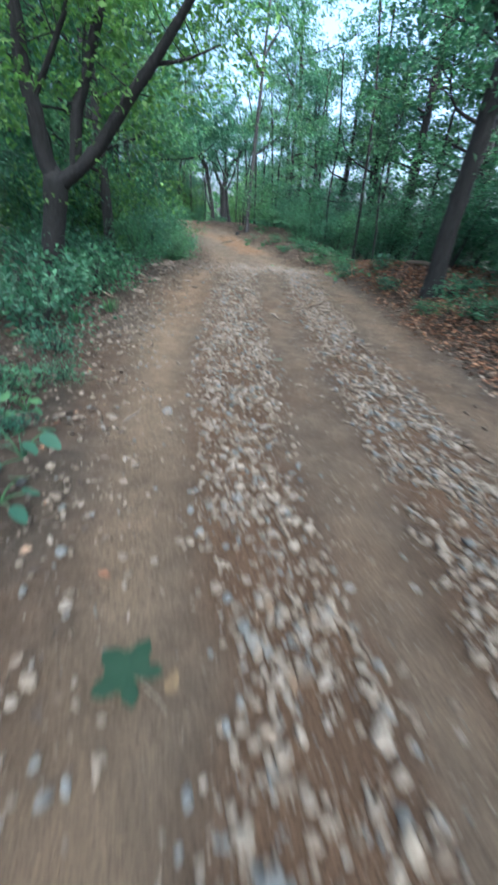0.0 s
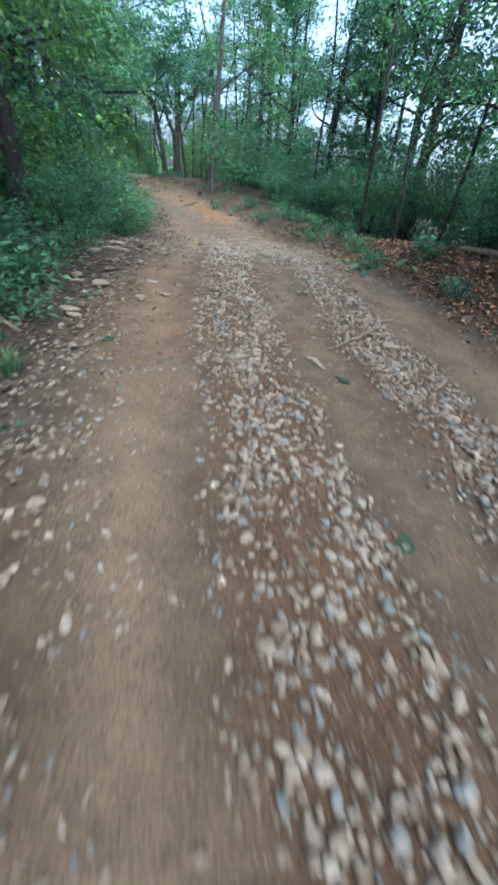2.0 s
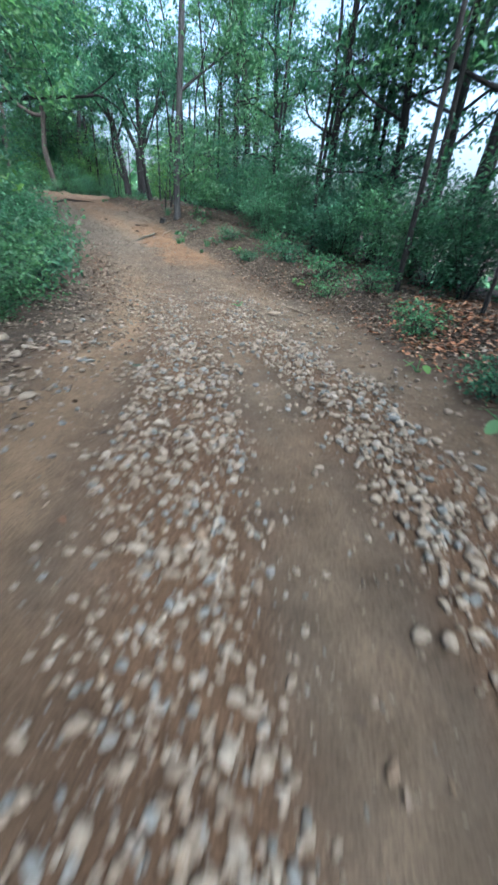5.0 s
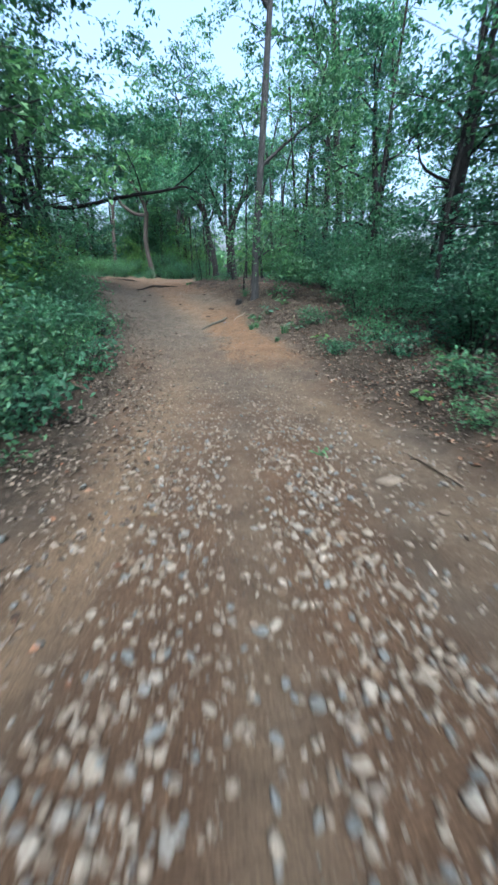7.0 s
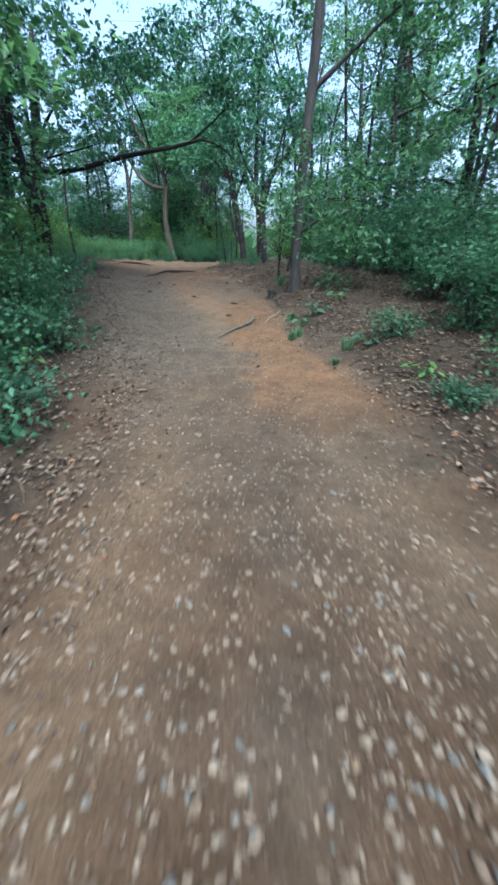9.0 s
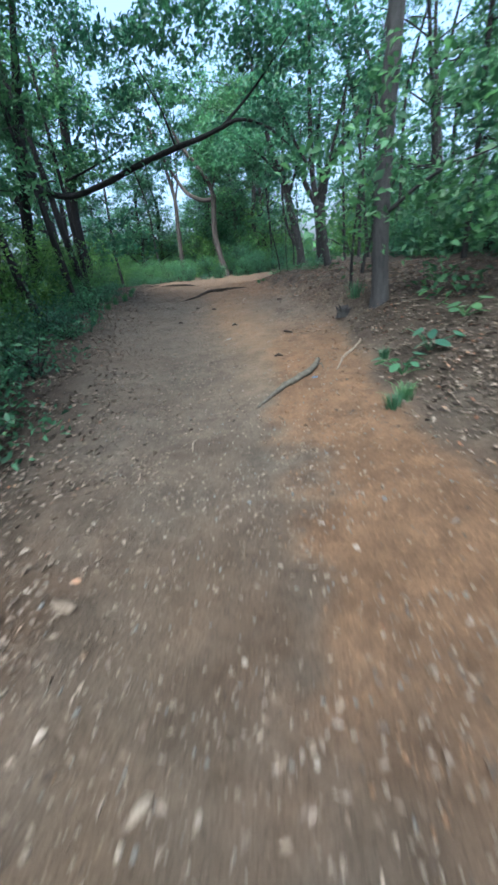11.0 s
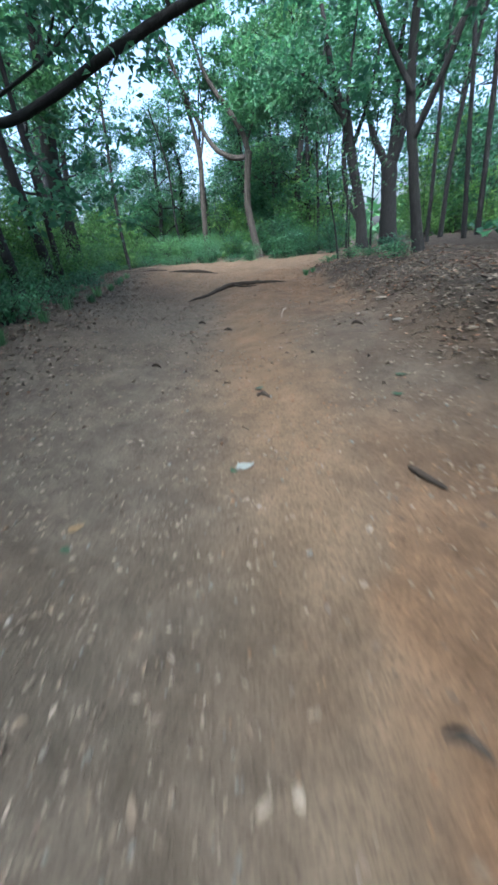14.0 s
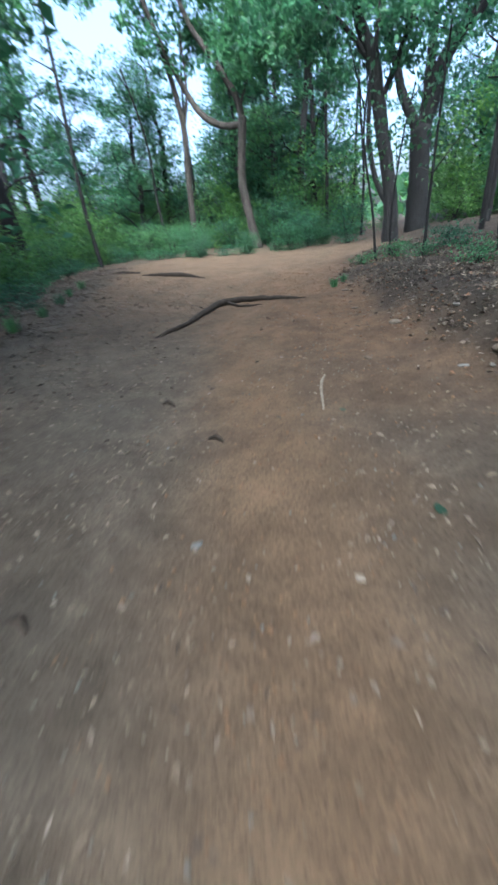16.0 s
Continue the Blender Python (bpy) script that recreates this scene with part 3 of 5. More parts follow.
# the tree whose long dark bough crosses the trail
made_tree("bough_tree", 14, "dark tree with a long bough reaching over the trail", [
    ([(-11.0, 25.9, 0.2), (-10.6, 25.9, 1.6), (-10.1, 25.9, 3.2), (-9.3, 25.9, 5.0), (-8.6, 26.0, 6.8)], [0.2, 0.15, 0.14, 0.11, 0.05]),
    ([(-10.1, 25.9, 3.5), (-9.35, 25.8, 3.26), (-8.5, 25.75, 3.0), (-7.4, 25.7, 3.06), (-6.3, 25.7, 3.25), (-5.27, 25.67, 3.37), (-4.75, 25.7, 3.42), (-4.2, 25.7, 3.5), (-3.8, 25.75, 3.56), (-3.3, 25.8, 3.36), (-2.85, 25.85, 2.98)], [0.085, 0.075, 0.068, 0.064, 0.06, 0.052, 0.045, 0.036, 0.026, 0.013]),
    ([(-4.2, 25.7, 3.5), (-3.5, 25.9, 4.0), (-2.7, 26.1, 4.7)], [0.035, 0.025, 0.01]),
    ([(-5.3, 25.67, 3.37), (-5.4, 25.5, 4.0), (-5.7, 25.3, 4.8)], [0.03, 0.022, 0.01]),
    ([(-8.6, 25.9, 3.35), (-7.6, 25.9, 3.5), (-6.7, 25.7, 3.6)], [0.03, 0.022, 0.01]),
    ([(-10.2, 25.9, 3.0), (-10.9, 25.7, 4.4), (-11.2, 25.4, 6.2)], [0.09, 0.07, 0.03]),
], BARK_DARK, LEAF_TEAL, [(x, 24.2 + 0.9 * (i % 3), z) for i, (x, z) in enumerate([(-9.5, 6.4), (-8.4, 6.8), (-7.4, 6.2), (-7.0, 6.8), (-6.6, 5.0), (-6.2, 5.6), (-5.6, 6.4), (-5.4, 4.9), (-4.8, 5.6), (-4.4, 4.7), (-4.0, 5.2), (-3.4, 4.6), (-3.0, 5.4), (-2.6, 4.7), (-5.0, 7.2), (-6.8, 7.6), (-3.8, 6.4), (-9.8, 7.6)])], 9000, 0.135, 0.5, 2)

# leaning trunk behind it
made_tree("leaning_grey_tree", 15, "grey leaning tree rising out of green undergrowth", [
    ([(-12.0, 29.7, 0.2), (-11.9, 29.7, 1.3), (-11.75, 29.7, 3.2), (-11.2, 29.7, 5.0), (-10.6, 29.7, 7.5)], [0.27, 0.22, 0.2, 0.17, 0.07]),
    ([(-11.5, 29.7, 4.2), (-10.4, 29.2, 5.0), (-9.3, 28.8, 5.6)], [0.07, 0.05, 0.02]),
    ([(-11.3, 29.7, 4.8), (-12.4, 29.3, 5.6), (-13.4, 29.0, 6.4)], [0.07, 0.05, 0.02]),
    ([(-11.6, 29.7, 3.6), (-10.8, 29.0, 3.9), (-9.9, 28.2, 4.0)], [0.035, 0.025, 0.01]),
], BARK_DARK, LEAF_GREEN, [(-12.5, 29, 6.2), (-13, 29.2, 5.8), (-10.6, 28.8, 6.2)], 3600, 0.18, 0.5, 1)

# two pale crooked trunks beyond the crest
made_tree("pale_tree", 16, "slender pale-barked tree leaning over the undergrowth", [
    ([(-12.2, 38.1, -0.2), (-12.0, 38.1, 1.2), (-11.85, 38.1, 2.8), (-11.7, 38.1, 4.1), (-11.9, 38.1, 5.6), (-12.5, 38.1, 8)], [0.16, 0.12, 0.11, 0.1, 0.085, 0.03]),
    ([(-11.75, 38.1, 3.9), (-11.3, 38.0, 5.0), (-11.2, 38.0, 6.5)], [0.07, 0.05, 0.02]),
], BARK_PALE, LEAF_GREEN, [(-12.6, 38.6, 9.2), (-11.2, 38.6, 8.8), (-13.4, 38.6, 8.6)], 3000, 0.2, 0.55, 1)
made_tree("pale_tree", 17, "crooked pale-barked tree with two dark upper limbs", [
    ([(-9.3, 38.0, -0.2), (-9.5, 38.0, 0.9), (-9.66, 38.0, 2.1), (-9.58, 38.0, 2.9), (-9.4, 38.0, 3.95)], [0.22, 0.16, 0.145, 0.135, 0.15]),
    ([(-9.4, 38.0, 3.8), (-9.92, 38.0, 3.82), (-10.43, 38.0, 4.0), (-11.0, 38.0, 4.45), (-11.6, 38.0, 5.5), (-12.0, 38.0, 6.4), (-12.7, 38.0, 8.2)], [0.11, 0.105, 0.1, 0.095, 0.085, 0.075, 0.03]),
    ([(-9.4, 38.0, 3.8), (-9.55, 38.0, 4.5), (-10.1, 38.0, 5.4), (-10.9, 38.0, 6.6), (-11.4, 38, 8.2)], [0.12, 0.11, 0.1, 0.08, 0.03]),
    ([(-9.45, 38.0, 4.2), (-9.0, 37.9, 5.0), (-8.7, 37.8, 6.2)], [0.05, 0.035, 0.015]),
], BARK_PALE, LEAF_TEAL, [(-8.8, 37.8, 5.8), (-8.2, 37.5, 5.2), (-9, 37.5, 6.8), (-7.8, 37.4, 6.4), (-9.4, 38.6, 8.2)], 4800, 0.2, 0.55, 2)

# the stout pair past the crest
made_tree("stout_tree", 18, "stout many-limbed tree standing on the crest", [
    ([(-3.7, 37.0, -0.2), (-3.76, 37.0, 0.5), (-3.8, 37.0, 1.6), (-3.84, 37.0, 2.6)], [0.42, 0.32, 0.26, 0.27]),
    ([(-3.85, 37.0, 2.45), (-3.62, 37.0, 3.1), (-3.45, 37.0, 3.8), (-3.08, 37.0, 4.35), (-2.76, 37.0, 4.6), (-2.0, 37.0, 5.8)], [0.2, 0.19, 0.17, 0.15, 0.13, 0.05]),
    ([(-3.84, 37.0, 2.4), (-4.11, 37.0, 2.9), (-4.38, 37.0, 3.4), (-4.55, 37.0, 3.95), (-4.92, 37.0, 4.9), (-5.4, 37.0, 6.6)], [0.15, 0.13, 0.115, 0.1, 0.08, 0.03]),
    ([(-3.82, 37.0, 2.5), (-3.75, 37.0, 3.2), (-3.73, 37.0, 4.4), (-3.73, 37.0, 5.2), (-3.5, 37.0, 7.0)], [0.16, 0.13, 0.11, 0.09, 0.03]),
], BARK_DARK, LEAF_TEAL, [(-4.9, 36.6, 6.2), (-3.4, 36.6, 6.6), (-2.2, 36.6, 6.2), (-5.8, 36.6, 5.8), (-5.4, 36.4, 4.9), (-4.2, 36.8, 5.4)], 4800, 0.18, 0.6, 2)
made_tree("twin_stem_tree", 19, "dark slender tree with crossing stems on the crest", [
    ([(-4.28, 34.0, 0.0), (-4.3, 34.0, 0.7), (-4.36, 34.0, 1.35), (-4.6, 34.0, 2.5), (-4.82, 34.0, 3.65), (-5.12, 34.0, 4.3), (-5.5, 34.0, 6.2)], [0.22, 0.17, 0.15, 0.145, 0.13, 0.11, 0.04]),
    ([(-4.35, 34.0, 0.9), (-4.7, 34.0, 1.6), (-4.86, 33.9, 2.6), (-4.7, 33.8, 4.2), (-4.5, 33.8, 5.6)], [0.07, 0.06, 0.05, 0.045, 0.02]),
    ([(-4.66, 34.0, 2.8), (-4.2, 33.9, 3.8), (-3.9, 33.8, 5)], [0.07, 0.05, 0.02]),
    ([(-4.8, 34.0, 3.5), (-5.4, 33.9, 4.2), (-6.2, 33.8, 4.9)], [0.06, 0.045, 0.02]),
], BARK_DARK, LEAF_TEAL, [(-5.4, 33.6, 5.6), (-4.2, 33.6, 5.8), (-6.2, 33.6, 5.0), (-6.0, 33.8, 4.2)], 3600, 0.165, 0.5, 2)
made_tree("bank_tree", 20, "dark tree growing at the top of the bank", [
    ([(-2.5, 29.0, 0.2), (-2.6, 29.0, 0.8), (-2.75, 29.0, 1.8), (-2.9, 29.1, 3.2), (-2.8, 29.2, 6)], [0.14, 0.1, 0.085, 0.075, 0.03]),
    ([(-2.78, 29.0, 2.2), (-2.3, 28.8, 3.2), (-1.9, 28.7, 4.4)], [0.06, 0.045, 0.02]),
    ([(-2.85, 29.0, 2.8), (-3.3, 29.0, 3.6), (-3.7, 28.9, 4.6)], [0.05, 0.04, 0.02]),
], BARK_DARK, LEAF_TEAL, [(-2.2, 28.8, 5.2), (-3.2, 29.0, 5.8), (-2.6, 29.0, 6.2)], 2600, 0.16, 0.5, 1)

# kinds of slender woodland trees, each repeated with its own turn and size
KINDS = []
for k, (hh, low, sp, lf, mat, bk) in enumerate([
        (8.0, 0.20, 2.4, 0.10, LEAF_TEAL, BARK_DARK), (9.5, 0.28, 2.6, 0.10, LEAF_GREEN, BARK_GREY), (6.5, 0.16, 2.1, 0.09, LEAF_TEAL, BARK_DARK),
        (7.5, 0.25, 2.5, 0.10, LEAF_TEAL, BARK_DARK), (8.8, 0.22, 2.3, 0.10, LEAF_GREEN, BARK_DARK)]):
    KINDS.append(dict(seed=100 + k, height=hh, radius=0.1 + 0.01 * k, lowest=low, spread=sp, leaves=8000 if k < 3 else 6000, leaf=lf * 1.36, leafmat=mat, bark=bk, limbs=13, sub=5, clump=0.3))
LABELS = ["slender dark-barked tree with a low deep green crown", "tall grey-barked tree with a light mid-green crown", "small understorey tree with dense deep green leaves", "thin dark tree with spreading leafy boughs", "tall thin tree with airy mid-green crown"]
SPOTS = [
    # beyond the bank on one side, from the start to the crest
    (5.2, 6.5, 0, 1.0), (4.9, 11.2, 3, 0.8), (4.6, 14.8, 4, 0.95), (3.8, 17.0, 3, 0.8), 
    (3.2, 19.6, 3, 0.8), (4.8, 20.8, 4, 0.9), (2.2, 23.4, 3, 0.8), (1.2, 26.6, 4, 0.8), (2.4, 29.4, 4, 1.0), (3.6, 33.0, 2, 1.2), 
    (7.4, 31.0, 4, 1.2), 
    (6.4, 14.2, 4, 1.05), (5.4, 17.6, 1, 1.1),
    # the other side
    (-3.9, 10.4, 4, 0.8),
    (-6.2, 6.0, 1, 1.0), (-7.4, 10.5, 0, 1.0), (-4.9, 12.6, 4, 0.95), (-6.4, 14.4, 3, 1.0), (-5.3, 16.8, 1, 0.95), (-8.6, 22.2, 1, 1.0), (-9.8, 41.8, 1, 1.1), (-7.6, 18.6, 4, 1.0), (-7.0, 18.7, 4, 1.1), (-9.6, 14.0, 1, 1.1), (-11.6, 18.0, 0, 1.1), (-12.6, 23.5, 1, 1.1),
    (-14.5, 27.0, 4, 1.0), (-15.5, 32.5, 3, 1.0), (-17.5, 29.0, 0, 1.2), (-19.0, 36.0, 1, 1.2),
    # past the crest
    (-14.8, 41.0, 4, 0.9), (-8.0, 41.5, 3, 1.0), (-10.8, 46.0, 1, 1.1), (-1.6, 44.5, 0, 1.2), (-13.4, 50.0, 4, 1.2), (-1.0, 50.0, 1, 1.3), (-17.0, 56.0, 1, 1.3), (-25.0, 42.0, 4, 1.3), (3.0, 47.0, 4, 1.2), 
    (-17.5, 44.5, 4, 0.8), (-21.0, 46.0, 1, 0.75), (-15.5, 39.8, 2, 1.0), (-12.5, 44.0, 2, 1.1), (-19.0, 40.5, 2, 1.0), (-8.2, 44.0, 2, 1.0), (-10.5, 42.6, 2, 0.9), (-23.0, 40.0, 3, 0.9),
    # behind the start
    (-5.0, -3.0, 1, 1.0), (5.5, -2.5, 0, 1.0), (-6.5, 1.5, 3, 1.0), (7.0, 2.0, 1, 1.0), (0.5, -9.0, 0, 1.2), (-4.0, -10.0, 4, 1.2), (5.0, -8.0, 3, 1.1),
]
# tall trees added for high crowns that shade the ground, some out of view
ADDED_CANOPY = dict(seed=140, height=12.5, radius=0.14, lowest=0.5, spread=5.6, leaves=9000, leaf=0.17, leafmat=LEAF_GREEN, bark=BARK_DARK, limbs=13, sub=5, clump=0.36)
tall = None
for n, (tx, ty) in enumerate([(4.6, 1.0), (-4.4, 3.2), (-8.6, 12.4), (-9.6, 17.6), (-6.9, 20.3), (-8.2, 41.6), (1.2, 40.5), (7.2, 15.0), (-6.0, 17.6), (-10.2, 20.2), (1.4, 27.8), (-14.6, 25.2), (-18.6, 37.5), (-4.8, -4.6), (4.4, -5.2), (-10.4, 49.5)]):
    p = on_ground(tx, ty, -0.05)
    if tall is None:
        tall = make_tree("tree", p, label="tall dark added tree with a high spreading crown", turn=0.4, **ADDED_CANOPY)
    else:
        copy_thing(tall, Matrix.Translation(p) @ Matrix.Rotation(n * 1.7, 4, "Z"))

first = {}
for n, (tx, ty, k, s) in enumerate(SPOTS):
    p = on_ground(tx, ty, -0.05)
    turn = n * 2.1
    if k not in first:
        kw = dict(KINDS[k])
        first[k] = make_tree("tree", p, label=LABELS[k], turn=turn, **kw)
    else:
        t = copy_thing(first[k], Matrix.Translation(p) @ Matrix.Rotation(turn, 4, "Z"))
        t.scale = (s, s, s * (0.9 + 0.25 * ((n * 7) % 5) / 5))


# ---- undergrowth ----
def make_bush(seed, wide, high, leaves, leaf, leafmat, label, stems=9):
    rng = np.random.default_rng(seed)
    lines, ends = [], []
    for i in range(stems):
        az = i * 2.4 + rng.uniform(-0.4, 0.4)
        out = wide * rng.uniform(0.3, 1.0)
        h = high * rng.uniform(0.6, 1.05)
        e = np.array([math.cos(az) * out, math.sin(az) * out, h])
        line = curve_points([(0.05 * math.cos(az), 0.05 * math.sin(az), -0.08), e * (0.45, 0.45, 0.5) + rng.normal(0, 0.06, 3), e], 8)
        lines.append((line, [0.016, 0.01, 0.004], 3))
        for j in range(3):
            q = line[rng.integers(2, 8)]
            f = q + rng.normal(0, 0.28 * wide, 3) * (1, 1, 0.5)
            f[2] = max(f[2], 0.12)
            lines.append((curve_points([q, (q + f) / 2 + (0, 0, 0.04), f], 3), [0.006, 0.003], 3))
            ends += [f, (q + f) / 2]
    ends = np.array(ends)
    spots = clumped(rng, ends, np.ones(len(ends)), leaves, 0.24 * wide, 0.13, 12)
    spots[:, 2] = np.abs(spots[:, 2] - 0.05) + 0.05
    root = tagged(new("bush"), label, "bush", "bushes of the undergrowth")
    under(root, "woody_frame", wood_mesh("woody_frame", lines, BARK_DARK, 0.02))
    under(root, "foliage", leaf_mesh("foliage", spots, leaf * rng.uniform(0.6, 1.25, leaves), [leafmat], rng, 0.25))
    return root


BUSHES = [
    make_bush(201, 0.95, 1.5, 2200, 0.092, LEAF_TEAL, "dense deep green bush in the undergrowth"),
    make_bush(202, 1.15, 2.1, 2700, 0.1, LEAF_TEAL, "tall deep green shrub with arching stems"),
    make_bush(203, 0.85, 1.1, 1900, 0.085, LEAF_GREEN, "low mid-green bush with drooping leaves"),
    make_bush(204, 1.1, 1.8, 2400, 0.1, LEAF_LIGHT, "bush coloured yellow-green as if sunlit"),
    make_bush(205, 0.55, 0.55, 500, 0.095, LEAF_TEAL, "small deep green plant at the trail's edge"),
]
used = set()
rngb = np.random.default_rng(31)


def put_bush(k, x, y, s=1.0):
    m = Matrix.Translation(on_ground(x, y, -0.02)) @ Matrix.Rotation(rngb.uniform(0, 6.28), 4, "Z")
    b = BUSHES[k]
    if k in used:
        b = copy_thing(b, m)
    else:
        used.add(k)
        b.matrix_basis = m
    f = rngb.uniform(0.88, 1.14) * s
    b.scale = (f, f, f * rngb.uniform(0.9, 1.15))


# a hedge of shrubs behind the litter bank
for y in np.arange(9.5, 33, 0.95):
    off = np.interp(y, [9, 12, 15, 18, 22, 26, 33], [2.6, 2.2, 1.9, 1.9, 3.4, 4.2, 4.6])
    put_bush(int(rngb.choice([0, 1, 1, 0])), right_edge(y) + off + rngb.uniform(-0.15, 0.9), y + rngb.uniform(-0.3, 0.3), rngb.uniform(0.5, 0.9))
    put_bush(int(rngb.choice([1, 0, 0, 2])), right_edge(y) + off + 1.5 + rngb.uniform(-0.3, 0.8), y + 0.4, rngb.uniform(0.65, 1.1))
for x, y in [(4.2, 5.2), (4.6, 7.0), (4.0, 9.0), (5.4, 8.2), (5.2, 4.0), (5.0, 10.0)]:
    put_bush(int(rngb.choice([0, 1])), x, y)
# shrubs along the other side
for y in np.arange(3.0, 26, 0.9):
    off = np.interp(y, [3, 6, 10, 12, 15, 18, 20, 26], [1.5, 1.5, 1.2, 1.1, 1.15, 1.1, 1.3, 2.2])
    if y < 9.3:
        put_bush(4, left_edge(y) - np.interp(y, [4, 7], [1.3, 0.8]) - rngb.uniform(0, 0.5), y, rngb.uniform(0.55, 0.9))
        put_bush(4, left_edge(y) - 1.9 - rngb.uniform(0, 0.7), y + 0.4, rngb.uniform(0.7, 1.1))
        put_bush(4, left_edge(y) - 2.8 - rngb.uniform(0, 1.0), y + 0.2, 1.1)
        continue
    if y > 18.5:
        put_bush(int(rngb.choice([2, 4, 4])), left_edge(y) - 1.6 - rngb.uniform(0, 0.4), y, 0.7)
        put_bush(int(rngb.choice([3, 2, 3])), left_edge(y) - 2.8 - rngb.uniform(0, 0.6), y + 0.4, 0.85)
        continue
    put_bush(int(rngb.choice([0, 0, 2, 2])), left_edge(y) - off - rngb.uniform(0, 0.35), y, 0.72)
    put_bush(int(rngb.choice([1, 2, 1, 3])), left_edge(y) - off - 1.5 - rngb.uniform(0, 0.6), y + 0.4, 1.0)
for y in np.arange(7, 34, 1.8):
    put_bush(int(rngb.choice([1, 3])) if y < 19 else 3, left_edge(y) - 5.0 - rngb.uniform(0, 1.5), y, 1.3)
for y in np.arange(26, 35, 0.8):
    put_bush(int(rngb.choice([2, 2, 4, 3])), left_edge(y) - 2.0 - rngb.uniform(0, 0.5), y, 0.65)
    put_bush(int(rngb.choice([3, 2, 3])), left_edge(y) - 3.4 - rngb.uniform(0, 0.6), y + 0.3, 0.95)
# green wall past the crest, with paler bushes mixed in to offset its shade
for x in np.arange(-21, 3, 1.15):
    if -7.1 < x < -3.6:
        put_bush(2, x, 40.4, 0.55)
        continue
    put_bush(int(rngb.choice([2, 3, 2, 0, 3])), x, 39.6 + 0.12 * abs(x + 8) + rngb.uniform(-0.5, 0.6), 1.1)
    put_bush(int(rngb.choice([1, 3, 2])), x, 42.0 + rngb.uniform(-0.6, 0.8), 1.7)
for x in np.arange(-22, 2, 2.2):
    if -8.2 < x < -3.2:
        continue
    put_bush(1, x, 45.0 + rngb.uniform(-0.6, 0.8), 2.1)
for x, y in [(-13.2, 38.6), (-12.9, 37.6), (-8.4, 38.6), (-7.4, 38.2), (-10.8, 38.9), (-14.4, 38.2), (-15.6, 38.6)]:
    put_bush(int(rngb.choice([0, 2, 0])), x, y, 0.9)
for x, y, k, s in [(-14.2, 33.2, 3, 0.9), (-15.4, 34.8, 3, 1.1), (-13.6, 36.8, 2, 1.0), (-16.2, 37.0, 3, 1.2), (-12.6, 31.0, 2, 0.8), (-13.6, 29.4, 3, 1.0)]:
    put_bush(k, x, y, s)
# low growth at the foot of the pale trees and along the far rim of the crest
for x in np.arange(-14.5, -5.6, 0.55):
    put_bush(int(rngb.choice([2, 4, 4, 0])), x + rngb.uniform(-0.2, 0.2), 35.2 + 0.1 * abs(x + 9) + rngb.uniform(-0.5, 0.9), rngb.uniform(0.4, 0.75))
for y in np.arange(21, 33, 0.6):
    put_bush(4, left_edge(y) - rngb.uniform(0.9, 2.0), y, rngb.uniform(0.3, 0.55))
# small plants at the edges
for x, y, s in [(2.0, 9.8, 0.55), (2.7, 9.3, 0.5), (2.3, 11.6, 0.6), (2.1, 14.9, 0.7), (1.9, 14.1, 0.5), (2.5, 13.7, 0.6), (1.6, 16.4, 0.6), (0.8, 16.9, 0.4), (1.5, 17.2, 0.6), (0.5, 18.6, 0.5), (-3.0, 5.2, 1.0), (-2.6, 4.4, 0.8), (-2.9, 6.6, 1.0), (-2.1, 2.7, 0.5), (-1.7, 2.15, 0.3), (-1.75, 3.1, 0.3), (-2.1, 3.7, 0.45), (-2.4, 2.0, 0.5), (2.7, 6.3, 0.4), (3.1, 5.6, 0.6), (2.5, 7.9, 0.4), (3.2, 6.6, 0.7), (-3.1, 7.6, 1.0), (-4.35, 29.5, 0.32), (-3.95, 29.8, 0.4), (-3.5, 29.4, 0.35), (-2.9, 28.4, 0.4), (-3.1, 30.2, 0.5), (-2.9, 14.0, 0.9), (-3.2, 16.0, 0.9), (-3.9, 18.0, 0.8), (-5.1, 19.8, 0.9), (-6.0, 21.6, 0.9), (-7.4, 23.8, 0.8)]:
    put_bush(4, x, y, s)

# ---- far woods beyond the crest and around ----
def far_woods():
    rng = np.random.default_rng(61)
    n = 5200
    az = rng.uniform(0, 2 * math.pi, n)
    d = rng.uniform(62, 110, n)
    x, y = -5 + d * np.sin(az), 18 + d * np.cos(az)
    h = (4.5 + 2.5 * fbm(x, y, 24, 8)) * rng.uniform(0, 1, n) ** 0.7
    c = on_ground(x, y) + np.stack([0 * h, 0 * h, h], -1)
    me = leaf_mesh("far_woods", c, rng.uniform(1.4, 3.0, n), [LEAF_GREEN], rng, 0.3, 0.8)
    tagged(new("far_woods", me), "hazy green woods far beyond the crest", "woods", kind="stuff")


far_woods()


# ---- stones ----
def ico(level):
    bm = bmesh.new()
    bmesh.ops.create_icosphere(bm, subdivisions=level, radius=1)
    bm.verts.ensure_lookup_table()
    v = np.array([q.co[:] for q in bm.verts])
    f = np.array([[q.index for q in p.verts] for p in bm.faces])
    bm.free()
    return v, f


ICO = {0: (np.array([(1, 0, 0), (-1, 0, 0), (0, 1, 0), (0, -1, 0), (0, 0, 1), (0, 0, -1.0)]), np.array([(0, 2, 4), (2, 1, 4), (1, 3, 4), (3, 0, 4), (2, 0, 5), (1, 2, 5), (3, 1, 5), (0, 3, 5)])), 1: ico(1), 2: ico(2)}


